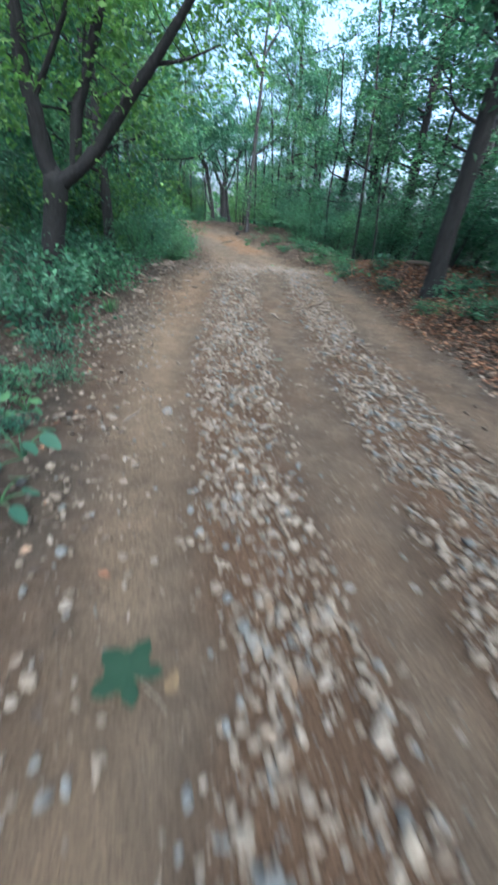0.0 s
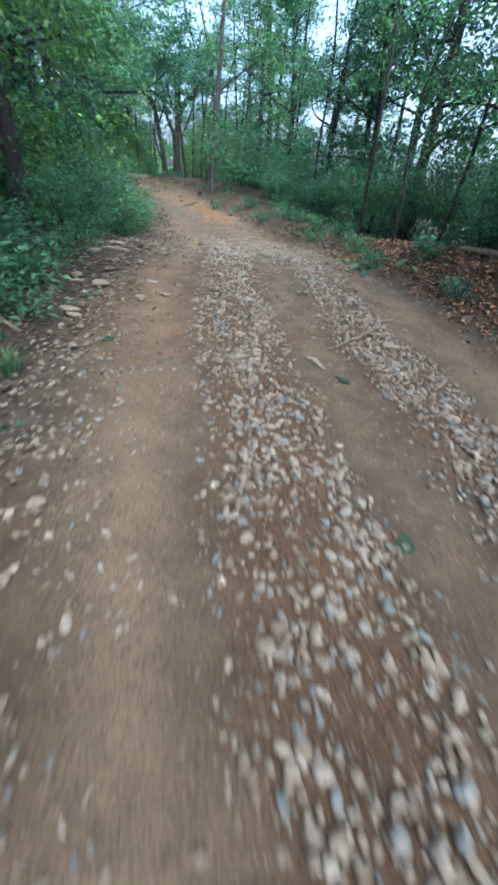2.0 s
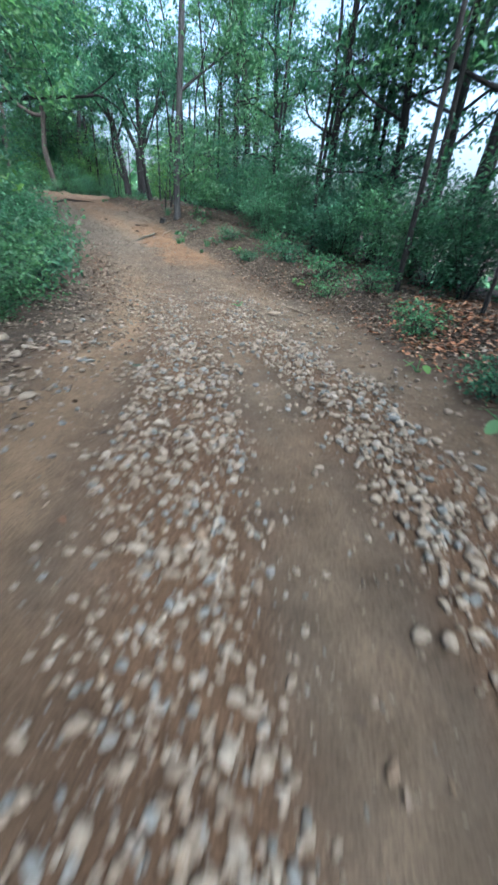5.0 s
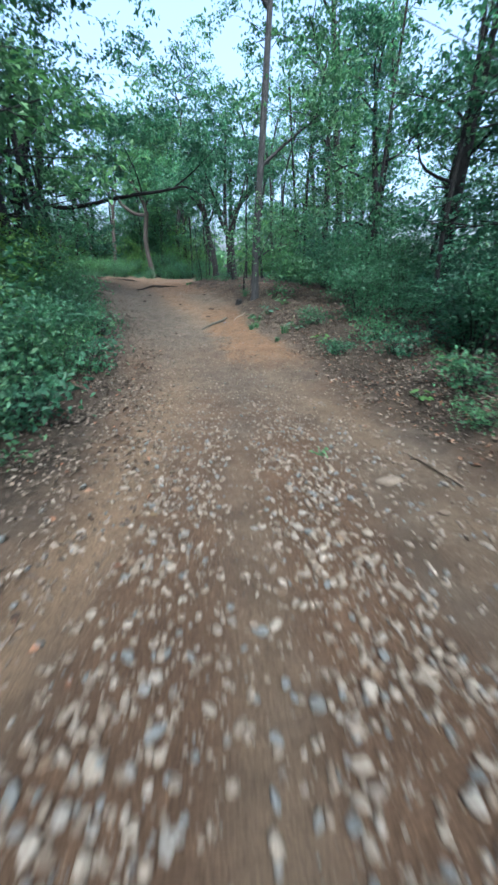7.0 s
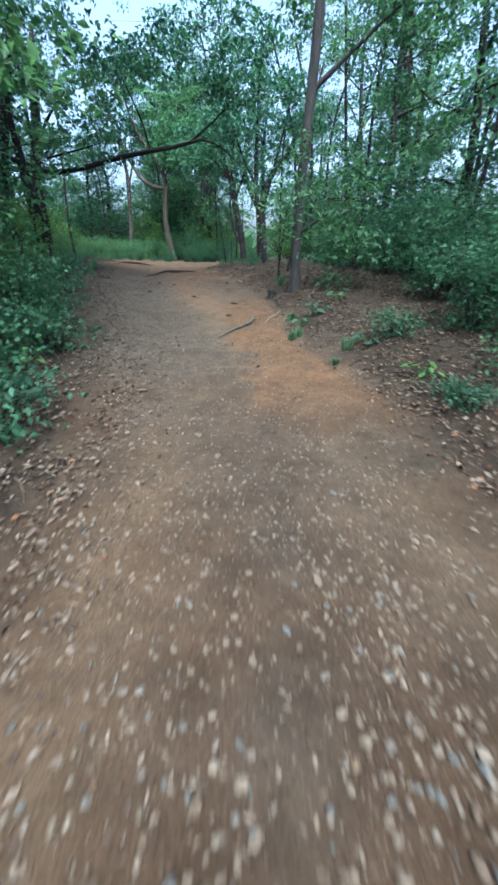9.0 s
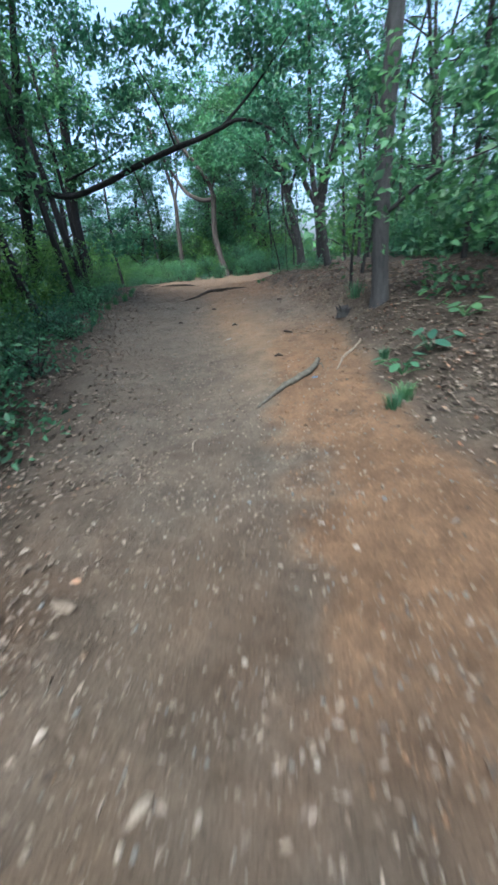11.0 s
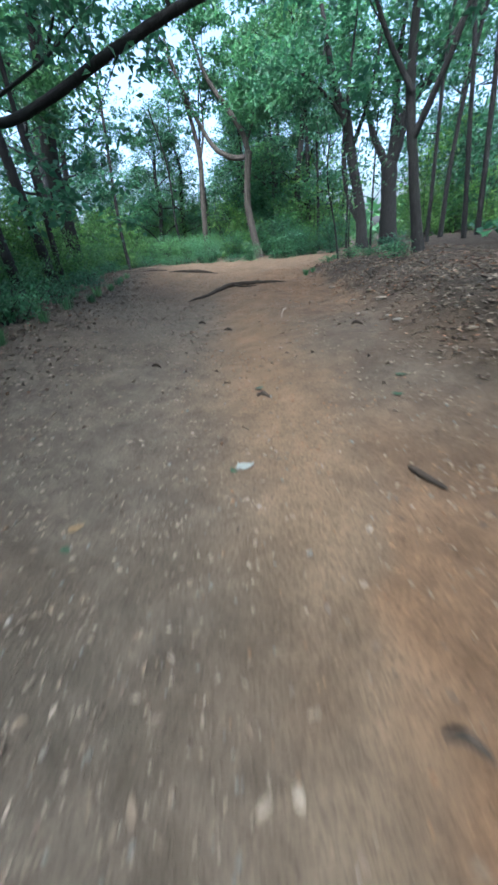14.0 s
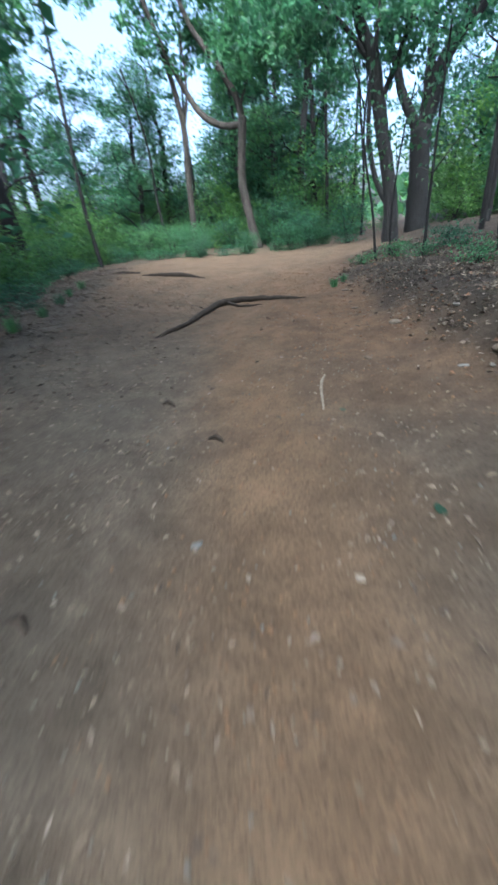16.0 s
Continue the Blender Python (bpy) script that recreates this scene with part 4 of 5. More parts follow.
def stone_shapes(level, count, seed, flat=0.55):
    rng = np.random.default_rng(seed)
    v, f = ICO[level]
    out = []
    for _ in range(count):
        s = v.copy()
        for _ in range(7):
            d = rng.normal(0, 1, 3)
            d /= np.linalg.norm(d)
            k = rng.uniform(0.55, 0.9)
            over = np.clip(s @ d - k, 0, None)
            s = s - over[:, None] * d * 0.9
        s = s * (1 + rng.normal(0, 0.04, (len(s), 1)))
        out.append(s * (rng.uniform(0.85, 1.2), rng.uniform(0.6, 0.9), rng.uniform(flat - 0.12, flat + 0.15)))
    return np.array(out), f


def turns(rng, n, tip=0.35):
    """Rotations: any heading, tipped a little."""
    a, b, c = rng.uniform(0, 6.283, n), rng.normal(0, tip, n), rng.normal(0, tip, n)
    ca, sa, cb, sb, cc, sc = np.cos(a), np.sin(a), np.cos(b), np.sin(b), np.cos(c), np.sin(c)
    o, e = 0 * a, 0 * a + 1
    rz = np.stack([ca, -sa, o, sa, ca, o, o, o, e], -1).reshape(-1, 3, 3)
    rx = np.stack([e, o, o, o, cb, -sb, o, sb, cb], -1).reshape(-1, 3, 3)
    ry = np.stack([cc, o, sc, o, e, o, -sc, o, cc], -1).reshape(-1, 3, 3)
    return rz @ rx @ ry


def scattered(rng, tries, density, peak, y0, y1, u0=-3.4, u1=4.2):
    """Places on the ground, as thick as density(x, y) of peak says."""
    y = rng.uniform(y0, y1, tries)
    x = (left_edge(y) + right_edge(y)) / 2 + rng.uniform(u0, u1, tries)
    keep = rng.uniform(0, peak, tries) < density(x, y)
    return x[keep], y[keep]


def stone_cloud(name, x, y, size, level, seed, label, sink=0.2, mat=STONE):
    rng = np.random.default_rng(seed)
    shapes, f = stone_shapes(level, 14, seed + 1)
    n = len(x)
    v = shapes[rng.integers(0, len(shapes), n)] * size[:, None, None]
    v = np.einsum("nij,nvj->nvi", turns(rng, n), v)
    low = v[..., 2].min(1)
    p = on_ground(x, y)
    p[:, 2] += -low * (1 - sink)
    v = (v + p[:, None]).reshape(-1, 3)
    faces = (np.arange(n)[:, None, None] * shapes.shape[1] + f[None]).reshape(-1, 3)
    return tagged(new(name, fast_mesh(name, v, faces, [mat])), label, "gravel", kind="stuff")


def gravel_density(x, y):
    bare, lane, gravel, clay, litter = masks(x, y)
    patchy = np.clip(0.75 + 0.7 * fbm(x, y, 0.9, 21, 2), 0.1, 1.3)
    rim = np.exp(-((x - left_edge(y) - 0.1) / 0.4) ** 2) * smooth(17, 13, y) * (0.4 + 0.6 * smooth(3, 5, y))
    rim2 = np.exp(-((x - right_edge(y) + 0.5) / 0.5) ** 2) * smooth(11, 13, y) * smooth(18, 15.5, y)
    return gravel * patchy * (1 - 0.45 * smooth(9, 11.5, y)) + 0.1 * bare * patchy * smooth(8.5, 10.5, y) * smooth(16.5, 14, y) + ((0.14 + 0.14 * smooth(9, 6, y)) * rim + 0.12 * rim2) * patchy + 0.016 * bare * (1 - 0.75 * lane) * smooth(20, 13, y) + 0.05 * bare * patchy * smooth(13, 15.5, y) * smooth(25.5, 20, y)


rng = np.random.default_rng(41)
gx, gy = scattered(rng, 205000, gravel_density, 1.5, -0.6, 26)
gs = 0.014 + 0.021 * rng.beta(1.6, 2.6, len(gx)) + 0.012 * (rng.uniform(0, 1, len(gx)) > 0.93)
gs = gs * np.interp(gy, [13, 16], [1, 0.62])
big = gs > 0.026
near = np.where(big & (gy < 12.5) & (gy > 0.4))[0]
own = near[np.argsort(-gs[near])][:300]
rest = np.ones(len(gx), bool)
rest[own] = False
bed = stone_cloud("gravel", gx[rest & big], gy[rest & big], gs[rest & big], 2, 43, "loose pale gravel stones lying along the trail")
stone_cloud("fine_gravel", gx[rest & ~big], gy[rest & ~big], gs[rest & ~big], 1, 44, "small pale pebbles bedded in the trail", 0.3)


px, py = scattered(rng, 90000, lambda x, y: masks(x, y)[2] * np.clip(0.8 + 0.6 * fbm(x, y, 0.7, 26, 2), 0.2, 1.3), 1.3, -0.4, 17)
stone_cloud("pebbles", px, py, 0.007 + 0.009 * rng.beta(1.5, 2.2, len(px)), 0, 46, "small pebbles packed between the gravel stones", 0.25)


def grit_density(x, y):
    bare, lane, gravel, clay, litter = masks(x, y)
    patchy = np.clip(0.6 + 0.8 * fbm(x, y, 1.2, 22, 2), 0.05, 1.4)
    return bare * patchy * (1 - 0.7 * lane * smooth(20, 12, y)) * (0.5 + 0.5 * smooth(14, 18, y) * smooth(23, 20, y)) * smooth(31, 25, y) * (1 - 0.7 * np.exp(-((x - tan_x(y)) / 0.5) ** 2) * smooth(18, 21, y)) + 0.2 * litter


qx, qy = scattered(rng, 125000, grit_density, 1.5, -0.4, 29)
qs = 0.005 + 0.016 * rng.beta(1.4, 3.2, len(qx))
stone_cloud("grit", qx, qy, qs, 0, 45, "scattered grit and stone chips pressed into dirt", 0.35, GRIT)

kx, ky = scattered(rng, 60000, lambda x, y: masks(x, y)[3] * smooth(15, 17, y) * np.clip(0.6 + 0.8 * fbm(x, y, 0.8, 29, 2), 0.05, 1.3), 1.3, 15, 30)
stone_cloud("clay_clods", kx, ky, 0.005 + 0.018 * rng.beta(1.3, 3.4, len(kx)), 0, 47, "crumbled orange clay lying along the bank's foot", 0.35, CLOD)

# the larger stones of the gravel, one by one
shapes, faces = stone_shapes(2, 8, 77)
for me_i in range(8):
    shapes[me_i, :, 2] -= shapes[me_i, :, 2].min() * 0.85
stone_meshes = [fast_mesh("stone", s, faces, [STONE]) for s in shapes]
for j, i in enumerate(own):
    ob = new("stone", stone_meshes[j % 8])
    ob.parent = bed
    ob.matrix_basis = Matrix.LocRotScale(Vector(on_ground(gx[i], gy[i])), Euler((rng.normal(0, 0.12), rng.normal(0, 0.12), rng.uniform(0, 6.28))), Vector((gs[i],) * 3))


def rock(x, y, size, label, seed, turn=0.0, mat=STONE):
    """One rock, half sunk, with bevelled breaks."""
    rng = np.random.default_rng(seed)
    s, f = stone_shapes(2, 1, seed)
    v = s[0] * size
    v[:, 2] -= v[:, 2].min() * 0.75
    ob = tagged(new("rock", fast_mesh("rock", v, f, [mat])), label, "rock", "loose rocks by the trail")
    ob.matrix_basis = Matrix.Translation(on_ground(x, y)) @ Matrix.Rotation(turn, 4, "Z")
    return ob


for n, (x, y, a, b, c, label) in enumerate([
        (-2.28, 9.65, 0.2, 0.15, 0.06, "flat pale rock slab at the trail's edge"), (-2.5, 9.2, 0.17, 0.13, 0.06, "flat pale rock slab at the trail's edge"), (-2.06, 7.75, 0.13, 0.1, 0.07, "pale angular rock at the trail's edge"), (-2.1, 8.4, 0.14, 0.1, 0.05, "flat pale rock slab at the trail's edge"),
        (-2.4, 8.0, 0.16, 0.12, 0.06, "pale angular rock at the trail's edge"), (-2.45, 10.4, 0.18, 0.12, 0.06, "flat pale rock slab at the trail's edge"), (-2.3, 11.2, 0.14, 0.1, 0.05, "pale angular rock at the trail's edge"), (-2.2, 7.0, 0.12, 0.09, 0.05, "pale angular rock at the trail's edge"),
        (1.66, 9.07, 0.07, 0.05, 0.04, "small pale rock beside leaf litter"), (1.1, 6.5, 0.11, 0.08, 0.05, "grey rock half sunk in gravel"), (0.79, 13.13, 0.12, 0.09, 0.05, "pale rock lying on bare earth"), (0.35, 13.3, 0.06, 0.05, 0.03, "grey rock lying on bare earth"),
        (-2.38, 17.18, 0.09, 0.05, 0.03, "pale wedge-shaped stone on the dirt"), (-1.62, 16.65, 0.05, 0.035, 0.02, "greenish flat stone on the dirt"), (-2.96, 20.5, 0.035, 0.025, 0.02, "pale stone on the dirt"), (-3.25, 20.25, 0.035, 0.03, 0.015, "grey flat stone on the dirt"),
        (-3.02, 25.65, 0.06, 0.05, 0.035, "pale rock at the foot of the bank"), (-2.85, 25.2, 0.05, 0.04, 0.03, "pale rock at the foot of the bank"), (-3.05, 24.8, 0.045, 0.035, 0.025, "pale rock at the foot of the bank"), (-3.64, 23.82, 0.03, 0.025, 0.015, "pale pebble on the dirt"), (-4.32, 23.83, 0.035, 0.03, 0.015, "pale pebble on the dirt"), (-3.85, 25.83, 0.05, 0.04, 0.03, "pale rock at the foot of the bank"), (-3.7, 26.6, 0.07, 0.05, 0.04, "pale rock at the foot of the bank"),
        (-1.3, 12.15, 0.04, 0.03, 0.025, "pale rounded stone on the dirt"), (-0.85, 6.75, 0.05, 0.04, 0.03, "pale rounded stone in gravel"), (-1.6, 3.3, 0.05, 0.04, 0.02, "pale stone at the trail's edge"), (-1.75, 2.4, 0.05, 0.03, 0.02, "pale stone at the trail's edge"), (-1.3, 12.9, 0.045, 0.04, 0.03, "pale rounded stone on the dirt"),
        (-0.69, 2.71, 0.085, 0.065, 0.02, "pale flat wedge of stone on the lane"), (0.44, 3.4, 0.045, 0.035, 0.025, "dark green-grey stone on the dirt"), (-0.68, 2.67, 0.035, 0.03, 0.02, "pale stone on the lane"), (-1.0, 2.34, 0.035, 0.03, 0.02, "blue-grey stone on the lane"), (-0.46, 11.17, 0.05, 0.03, 0.025, "blue-grey stone on the dirt"), (-0.61, 11.06, 0.05, 0.045, 0.035, "pale rounded stone on the dirt"), (-0.86, 12.85, 0.05, 0.045, 0.035, "pale rounded stone on the dirt"), (-1.24, 16.08, 0.045, 0.04, 0.03, "pale rounded stone on the dirt"), (-1.49, 16.38, 0.04, 0.035, 0.025, "pale stone on the dirt"), (-2.65, 20.62, 0.04, 0.022, 0.02, "pale stone on the dirt"), (-2.57, 20.67, 0.035, 0.025, 0.02, "grey stone on the dirt"), (1.6, 2.3, 0.05, 0.03, 0.02, "pale stone on the dirt")]):
    rock(x, y, np.array([a, b, c]), label, 300 + n, n * 1.3)


rr = np.random.default_rng(97)
for n in range(46):
    y = rr.uniform(6.2, 11.2)
    x = left_edge(y) + rr.normal(-0.12, 0.26)
    a = rr.uniform(0.035, 0.1)
    rock(x, y, np.array([a, a * rr.uniform(0.6, 0.85), a * rr.uniform(0.3, 0.55)]), "pale angular rubble stone at the trail's edge", 700 + n, n * 1.1)
for n in range(16):
    y = rr.uniform(23.5, 28.5)
    x = right_edge(y) + rr.uniform(-0.15, 0.7)
    a = rr.uniform(0.03, 0.075)
    rock(x, y, np.array([a, a * 0.75, a * 0.45]), "small grey stone at the foot of the bank", 760 + n, n * 1.7)


# ---- fallen leaves ----
def litter_density(x, y):
    bare, lane, gravel, clay, litter = masks(x, y)
    right = smooth(-0.1, 0.5, x - right_edge(y)) * smooth(5.5, 3.0, x - right_edge(y))
    left = smooth(-0.4 - 0.4 * smooth(8, 10, y) * smooth(19, 16, y), 0.3, left_edge(y) - x) * smooth(3.5, 2.0, left_edge(y) - x)
    return right * np.clip(0.75 + 0.6 * fbm(x, y, 1.6, 23, 2), 0.15, 1.2) + (0.55 + 0.4 * smooth(12, 15, y)) * left * np.clip(0.6 + 0.8 * fbm(x, y, 1.1, 24, 2), 0.05, 1.2) + 0.004


lx, ly = scattered(rng, 250000, litter_density, 1.2, 0.5, 32, -5.0, 5.2)
keep = rng.uniform(0, 1, len(lx)) < np.interp(ly, [16, 21], [1, 0.85])
lx, ly = lx[keep], ly[keep]
lz = rng.uniform(0.006, 0.035, len(lx))
me = leaf_mesh("leaf_litter", on_ground(lx, ly) + np.stack([0 * lz, 0 * lz, lz], -1), rng.uniform(0.03, 0.075, len(lx)) * np.interp(ly, [14, 21], [1, 0.75]), [DRY, DULL_LEAF], rng, 0.0, 0.55, 0.55, (rng.uniform(0, 1, len(lx)) < np.where(lx > right_edge(ly) - 0.3, np.interp(ly, [9, 12, 19], [0.35, 0.75, 0.85]), 0.94)).astype(int))
tagged(new("leaf_litter", me), "dry russet and grey leaves strewn over the banks", "leaf litter", kind="stuff")
ex, ey = scattered(rng, 26000, lambda x, y: smooth(-0.05, 0.5, x - right_edge(y)) * smooth(3.4, 2.0, x - right_edge(y)) * np.clip(0.7 + 0.8 * fbm(x, y, 1.4, 27, 2), 0.05, 1.2), 1.2, 3.5, 13.0, 0, 5.4)
ez = rng.uniform(0.012, 0.05, len(ex))
me = leaf_mesh("russet_litter", on_ground(ex, ey) + np.stack([0 * ez, 0 * ez, ez], -1), rng.uniform(0.04, 0.09, len(ex)), [RUSSET], rng, 0.0, 0.5, 0.55)
tagged(new("russet_litter", me), "thick carpet of curled russet leaves on the bank", "leaf litter", kind="stuff")


def chip_density(x, y):
    bare, lane, gravel, clay, litter = masks(x, y)
    return (1 - 0.6 * clay) * bare * smooth(11, 15, y) * np.clip(0.5 + 0.9 * fbm(x, y, 1.0, 25, 2), 0.03, 1.2) * (0.5 + 0.5 * smooth(22.5, 19.5, y)) * smooth(31, 27, y) * (1 - 0.7 * np.exp(-((x - tan_x(y)) / 0.5) ** 2) * smooth(18, 21, y)) + 0.3 * bare * smooth(0.9, 0.2, x - left_edge(y))


cx, cy = scattered(rng, 95000, chip_density, 1.2, 0.3, 30)
me = leaf_mesh("leaf_chips", on_ground(cx, cy, 0.006), rng.uniform(0.014, 0.055, len(cx)), [DULL_LEAF, CHIP], rng, 0.0, 0.4, 0.7, rng.integers(0, 2, len(cx)))
tagged(new("leaf_crumbs", me), "broken bits of dry leaf on the dirt", "leaf litter", kind="stuff")

# fine twigs over the banks
rt = np.random.default_rng(55)
tx, ty = scattered(rt, 1500, litter_density, 1.2, 1, 32, -4.5, 5.5)
parts = []
for x, y in zip(tx, ty):
    a, ln = rt.uniform(0, 6.28), rt.uniform(0.08, 0.4)
    s = np.linspace(-0.5, 0.5, 4)
    px, py = x + s * ln * math.cos(a) + rt.normal(0, 0.01, 4), y + s * ln * math.sin(a) + rt.normal(0, 0.01, 4)
    parts.append(tube(on_ground(px, py, 0.015), [rt.uniform(0.003, 0.007), 0.002], 4))
v, f = join(parts)
tagged(new("twig_litter", fast_mesh("twig_litter", v, f, [WOOD_DRY], True)), "thin dry twigs lying among fallen leaves", "twigs", kind="stuff")


def ground_stick(name, pts, radii, mat, label, category="stick", lift=0.0, forks=()):
    """A stick or root that follows the ground: points as x, y and height of its axis."""
    p = np.array([(x, y, 0) for x, y, z in pts], float)
    h = np.array([z for x, y, z in pts])
    line = curve_points(np.c_[p[:, :2], h], 9 * len(pts))
    w = on_ground(line[:, 0], line[:, 1], line[:, 2] + lift)
    base = w[0].copy()
    ob = tagged(new(name, fast_mesh(name, *join([tube(w - base, radii, 9, 0.07)]), [mat], True)), label, category)
    ob.matrix_basis = Matrix.Translation(base)
    for q, r in forks:
        q = curve_points(np.array(q, float), 12)
        under(ob, "side_twig", fast_mesh("side_twig", *join([tube(on_ground(q[:, 0], q[:, 1], q[:, 2]) - base, r, 6, 0.05)]), [mat], True))
    return ob


ground_stick("root", [(-10.2, 30.5, 0.0), (-9.8, 30.52, 0.02), (-9.3, 30.42, 0.0)], [0.02, 0.035, 0.02], ROOT, "thin dark root crossing the worn crest", "root")
ground_stick("root", [(-9.1, 30.2, -0.01), (-8.6, 30.1, 0.02), (-8.05, 30.12, 0.03), (-7.4, 29.9, -0.01)], [0.02, 0.04, 0.05, 0.02], ROOT, "thick dark root crossing the worn crest", "root")
ground_stick("root", [(-6.33, 26.4, -0.02), (-6.24, 26.7, 0.015), (-6.17, 27.05, 0.02), (-6.16, 27.4, 0.03), (-6.08, 27.85, 0.04), (-5.75, 28.05, 0.03), (-5.35, 28.05, 0.025), (-4.9, 28.0, -0.01)], [0.014, 0.026, 0.03, 0.038, 0.046, 0.04, 0.034, 0.016], ROOT, "long dark exposed root winding over the trail", "root",
             forks=[([(-6.0, 27.9, 0.03), (-5.75, 27.75, 0.02), (-5.45, 27.8, 0.0)], [0.025, 0.01])])
ground_stick("curved_stick", [(-2.05, 19.42, 0.012), (-1.98, 19.65, 0.02), (-1.88, 19.85, 0.03), (-1.72, 20.12, 0.04), (-1.65, 20.32, 0.05), (-1.64, 20.5, 0.05)], [0.01, 0.016, 0.03, 0.034, 0.03, 0.026], STICK, "grey weathered stick bent across the clay",
             forks=[([(-1.65, 20.35, 0.05), (-1.58, 20.3, 0.06), (-1.54, 20.2, 0.05)], [0.012, 0.006])])
ground_stick("curved_stick", [(0.42, 6.42, 0.015), (0.72, 6.62, 0.02), (1.0, 6.85, 0.035), (1.17, 7.12, 0.05), (1.2, 7.4, 0.03)], [0.01, 0.016, 0.02, 0.022, 0.014], WOOD_DRY, "grey bent stick lying on the gravel",
             forks=[([(1.17, 7.12, 0.045), (1.45, 7.35, 0.03), (1.8, 7.65, 0.02)], [0.014, 0.006])])
ground_stick("wood_chunk", [(0.18, 6.2, 0.015), (0.24, 6.12, 0.022), (0.3, 6.0, 0.012)], [0.014, 0.026, 0.012], WOOD_PALE, "pale splinter of wood on the gravel")
ground_stick("fallen_log", [(3.25, 9.5, 0.05), (3.5, 9.0, 0.07), (3.8, 8.4, 0.05)], [0.05, 0.055, 0.045], WOOD_DRY, "grey fallen branch among russet leaves", "log")
ground_stick("stick", [(1.1, 13.7, 0.02), (1.22, 13.45, 0.03), (1.36, 13.1, 0.02)], [0.01, 0.013, 0.008], WOOD_DRY, "thin grey stick on the leafy edge")
ground_stick("stick", [(-2.38, 22.06, 0.01), (-2.33, 22.0, 0.02), (-2.22, 21.9, 0.01)], [0.012, 0.018, 0.01], ROOT, "short brown piece of bark on the dirt")
ground_stick("stick", [(-4.12, 25.5, 0.01), (-4.1, 25.3, 0.02), (-4.02, 25.0, 0.01)], [0.008, 0.012, 0.008], WOOD_PALE, "short pale stick on the dirt")
ground_stick("stick", [(-1.2, 21.0, 0.01), (-1.35, 20.6, 0.02), (-1.4, 20.2, 0.01)], [0.01, 0.014, 0.008], WOOD_PALE, "pale stick lying on the bank")
ground_stick("stick", [(-3.0, 8.8, 0.02), (-2.75, 9.1, 0.03), (-2.5, 9.5, 0.02)], [0.014, 0.014, 0.008], WOOD_DRY, "dark stick lying among rubble")
ground_stick("stick", [(-2.4, 6.3, 0.03), (-2.9, 6.7, 0.06), (-3.4, 7.0, 0.05)], [0.02, 0.025, 0.02], WOOD_DRY, "dark stick lying in green undergrowth")
ground_stick("stick", [(-0.98, 2.45, 0.01), (-0.94, 2.58, 0.016), (-0.92, 2.72, 0.01)], [0.006, 0.009, 0.005], WOOD_PALE, "short pale stick on the lane")
ground_stick("stick", [(-2.35, 18.6, 0.01), (-2.4, 18.72, 0.016), (-2.41, 18.8, 0.01)], [0.006, 0.009, 0.005], WOOD_PALE, "short pale stick on the dirt")
for n, (x, y) in enumerate([(-4.8, 23.3), (-3.46, 22.8), (-4.6, 24.6), (-3.0, 24.4), (-5.2, 25.0), (-2.2, 20.9)]):
    ground_stick("bark_piece", [(x - 0.05, y, 0.008), (x, y + 0.015, 0.02), (x + 0.06, y - 0.01, 0.008)], [0.008, 0.018, 0.008], ROOT, "small dark piece of bark on the dirt", "bark")


def stump(x, y):
    """A low broken stump with jagged splinters."""
    rng = np.random.default_rng(88)
    base = on_ground(x, y, -0.03)
    root = tagged(new("stump"), "dark broken stump with jagged splinters on the bank", "stump")
    root.matrix_basis = Matrix.Translation(base)
    body = [tube(np.array([(0, 0, 0), (0.0, 0.01, 0.08), (0.02, 0, 0.12)]), [0.12, 0.09, 0.075], 11, 0.12)]
    under(root, "stump_body", fast_mesh("stump_body", *join(body), [BARK_DARK], True))
    for i in range(6):
        a = i * 1.05
        p = np.array([math.cos(a) * 0.06, math.sin(a) * 0.06, 0.08])
        e = p + np.array([math.cos(a) * 0.05, math.sin(a) * 0.05, rng.uniform(0.03, 0.12)])
        under(root, "splinter", fast_mesh("splinter", *join([tube(curve_points([p, (p + e) / 2 + rng.normal(0, 0.01, 3), e], 5), [0.03, 0.006], 5, 0.1)]), [BARK_DARK], True))


stump(-1.5, 22.2)


# ---- single fresh leaves, and plants with large leaves ----
def blade(lobes, n=60, curl=0.12):
    """A leaf blade of unit length in the xy plane, with veins' fold and curl: vertices and triangles."""
    t = np.linspace(-math.pi, math.pi, n, endpoint=False)
    if lobes:
        r = 0.4 + 0.105 * np.cos(5 * t) + 0.05 * np.cos(t) + 0.02 * np.cos(20 * t) - 0.2 * np.exp(-((np.abs(t) - math.pi) / 0.25) ** 2)
        x, y = r * np.cos(t), r * np.sin(t) * 1.05
    else:
        r = 0.5
        x, y = r * np.cos(t), 0.3 * np.sin(t) * (1 - 0.35 * np.cos(t))
    rings = [0.5, 1.0]
    v = [(0, 0, 0)]
    for k in rings:
        z = curl * ((x * k) ** 2 * 0.6 + np.abs(y * k) * 0.5) + 0.01 * np.sin(7 * t) * k
        v += list(zip(x * k, y * k, z))
    f = [(0, 1 + i, 1 + (i + 1) % n) for i in range(n)]
    q = [(1 + i, 1 + n + i, 1 + n + (i + 1) % n, 1 + (i + 1) % n) for i in range(n)]
    return np.array(v), [np.array(f), np.array(q)]


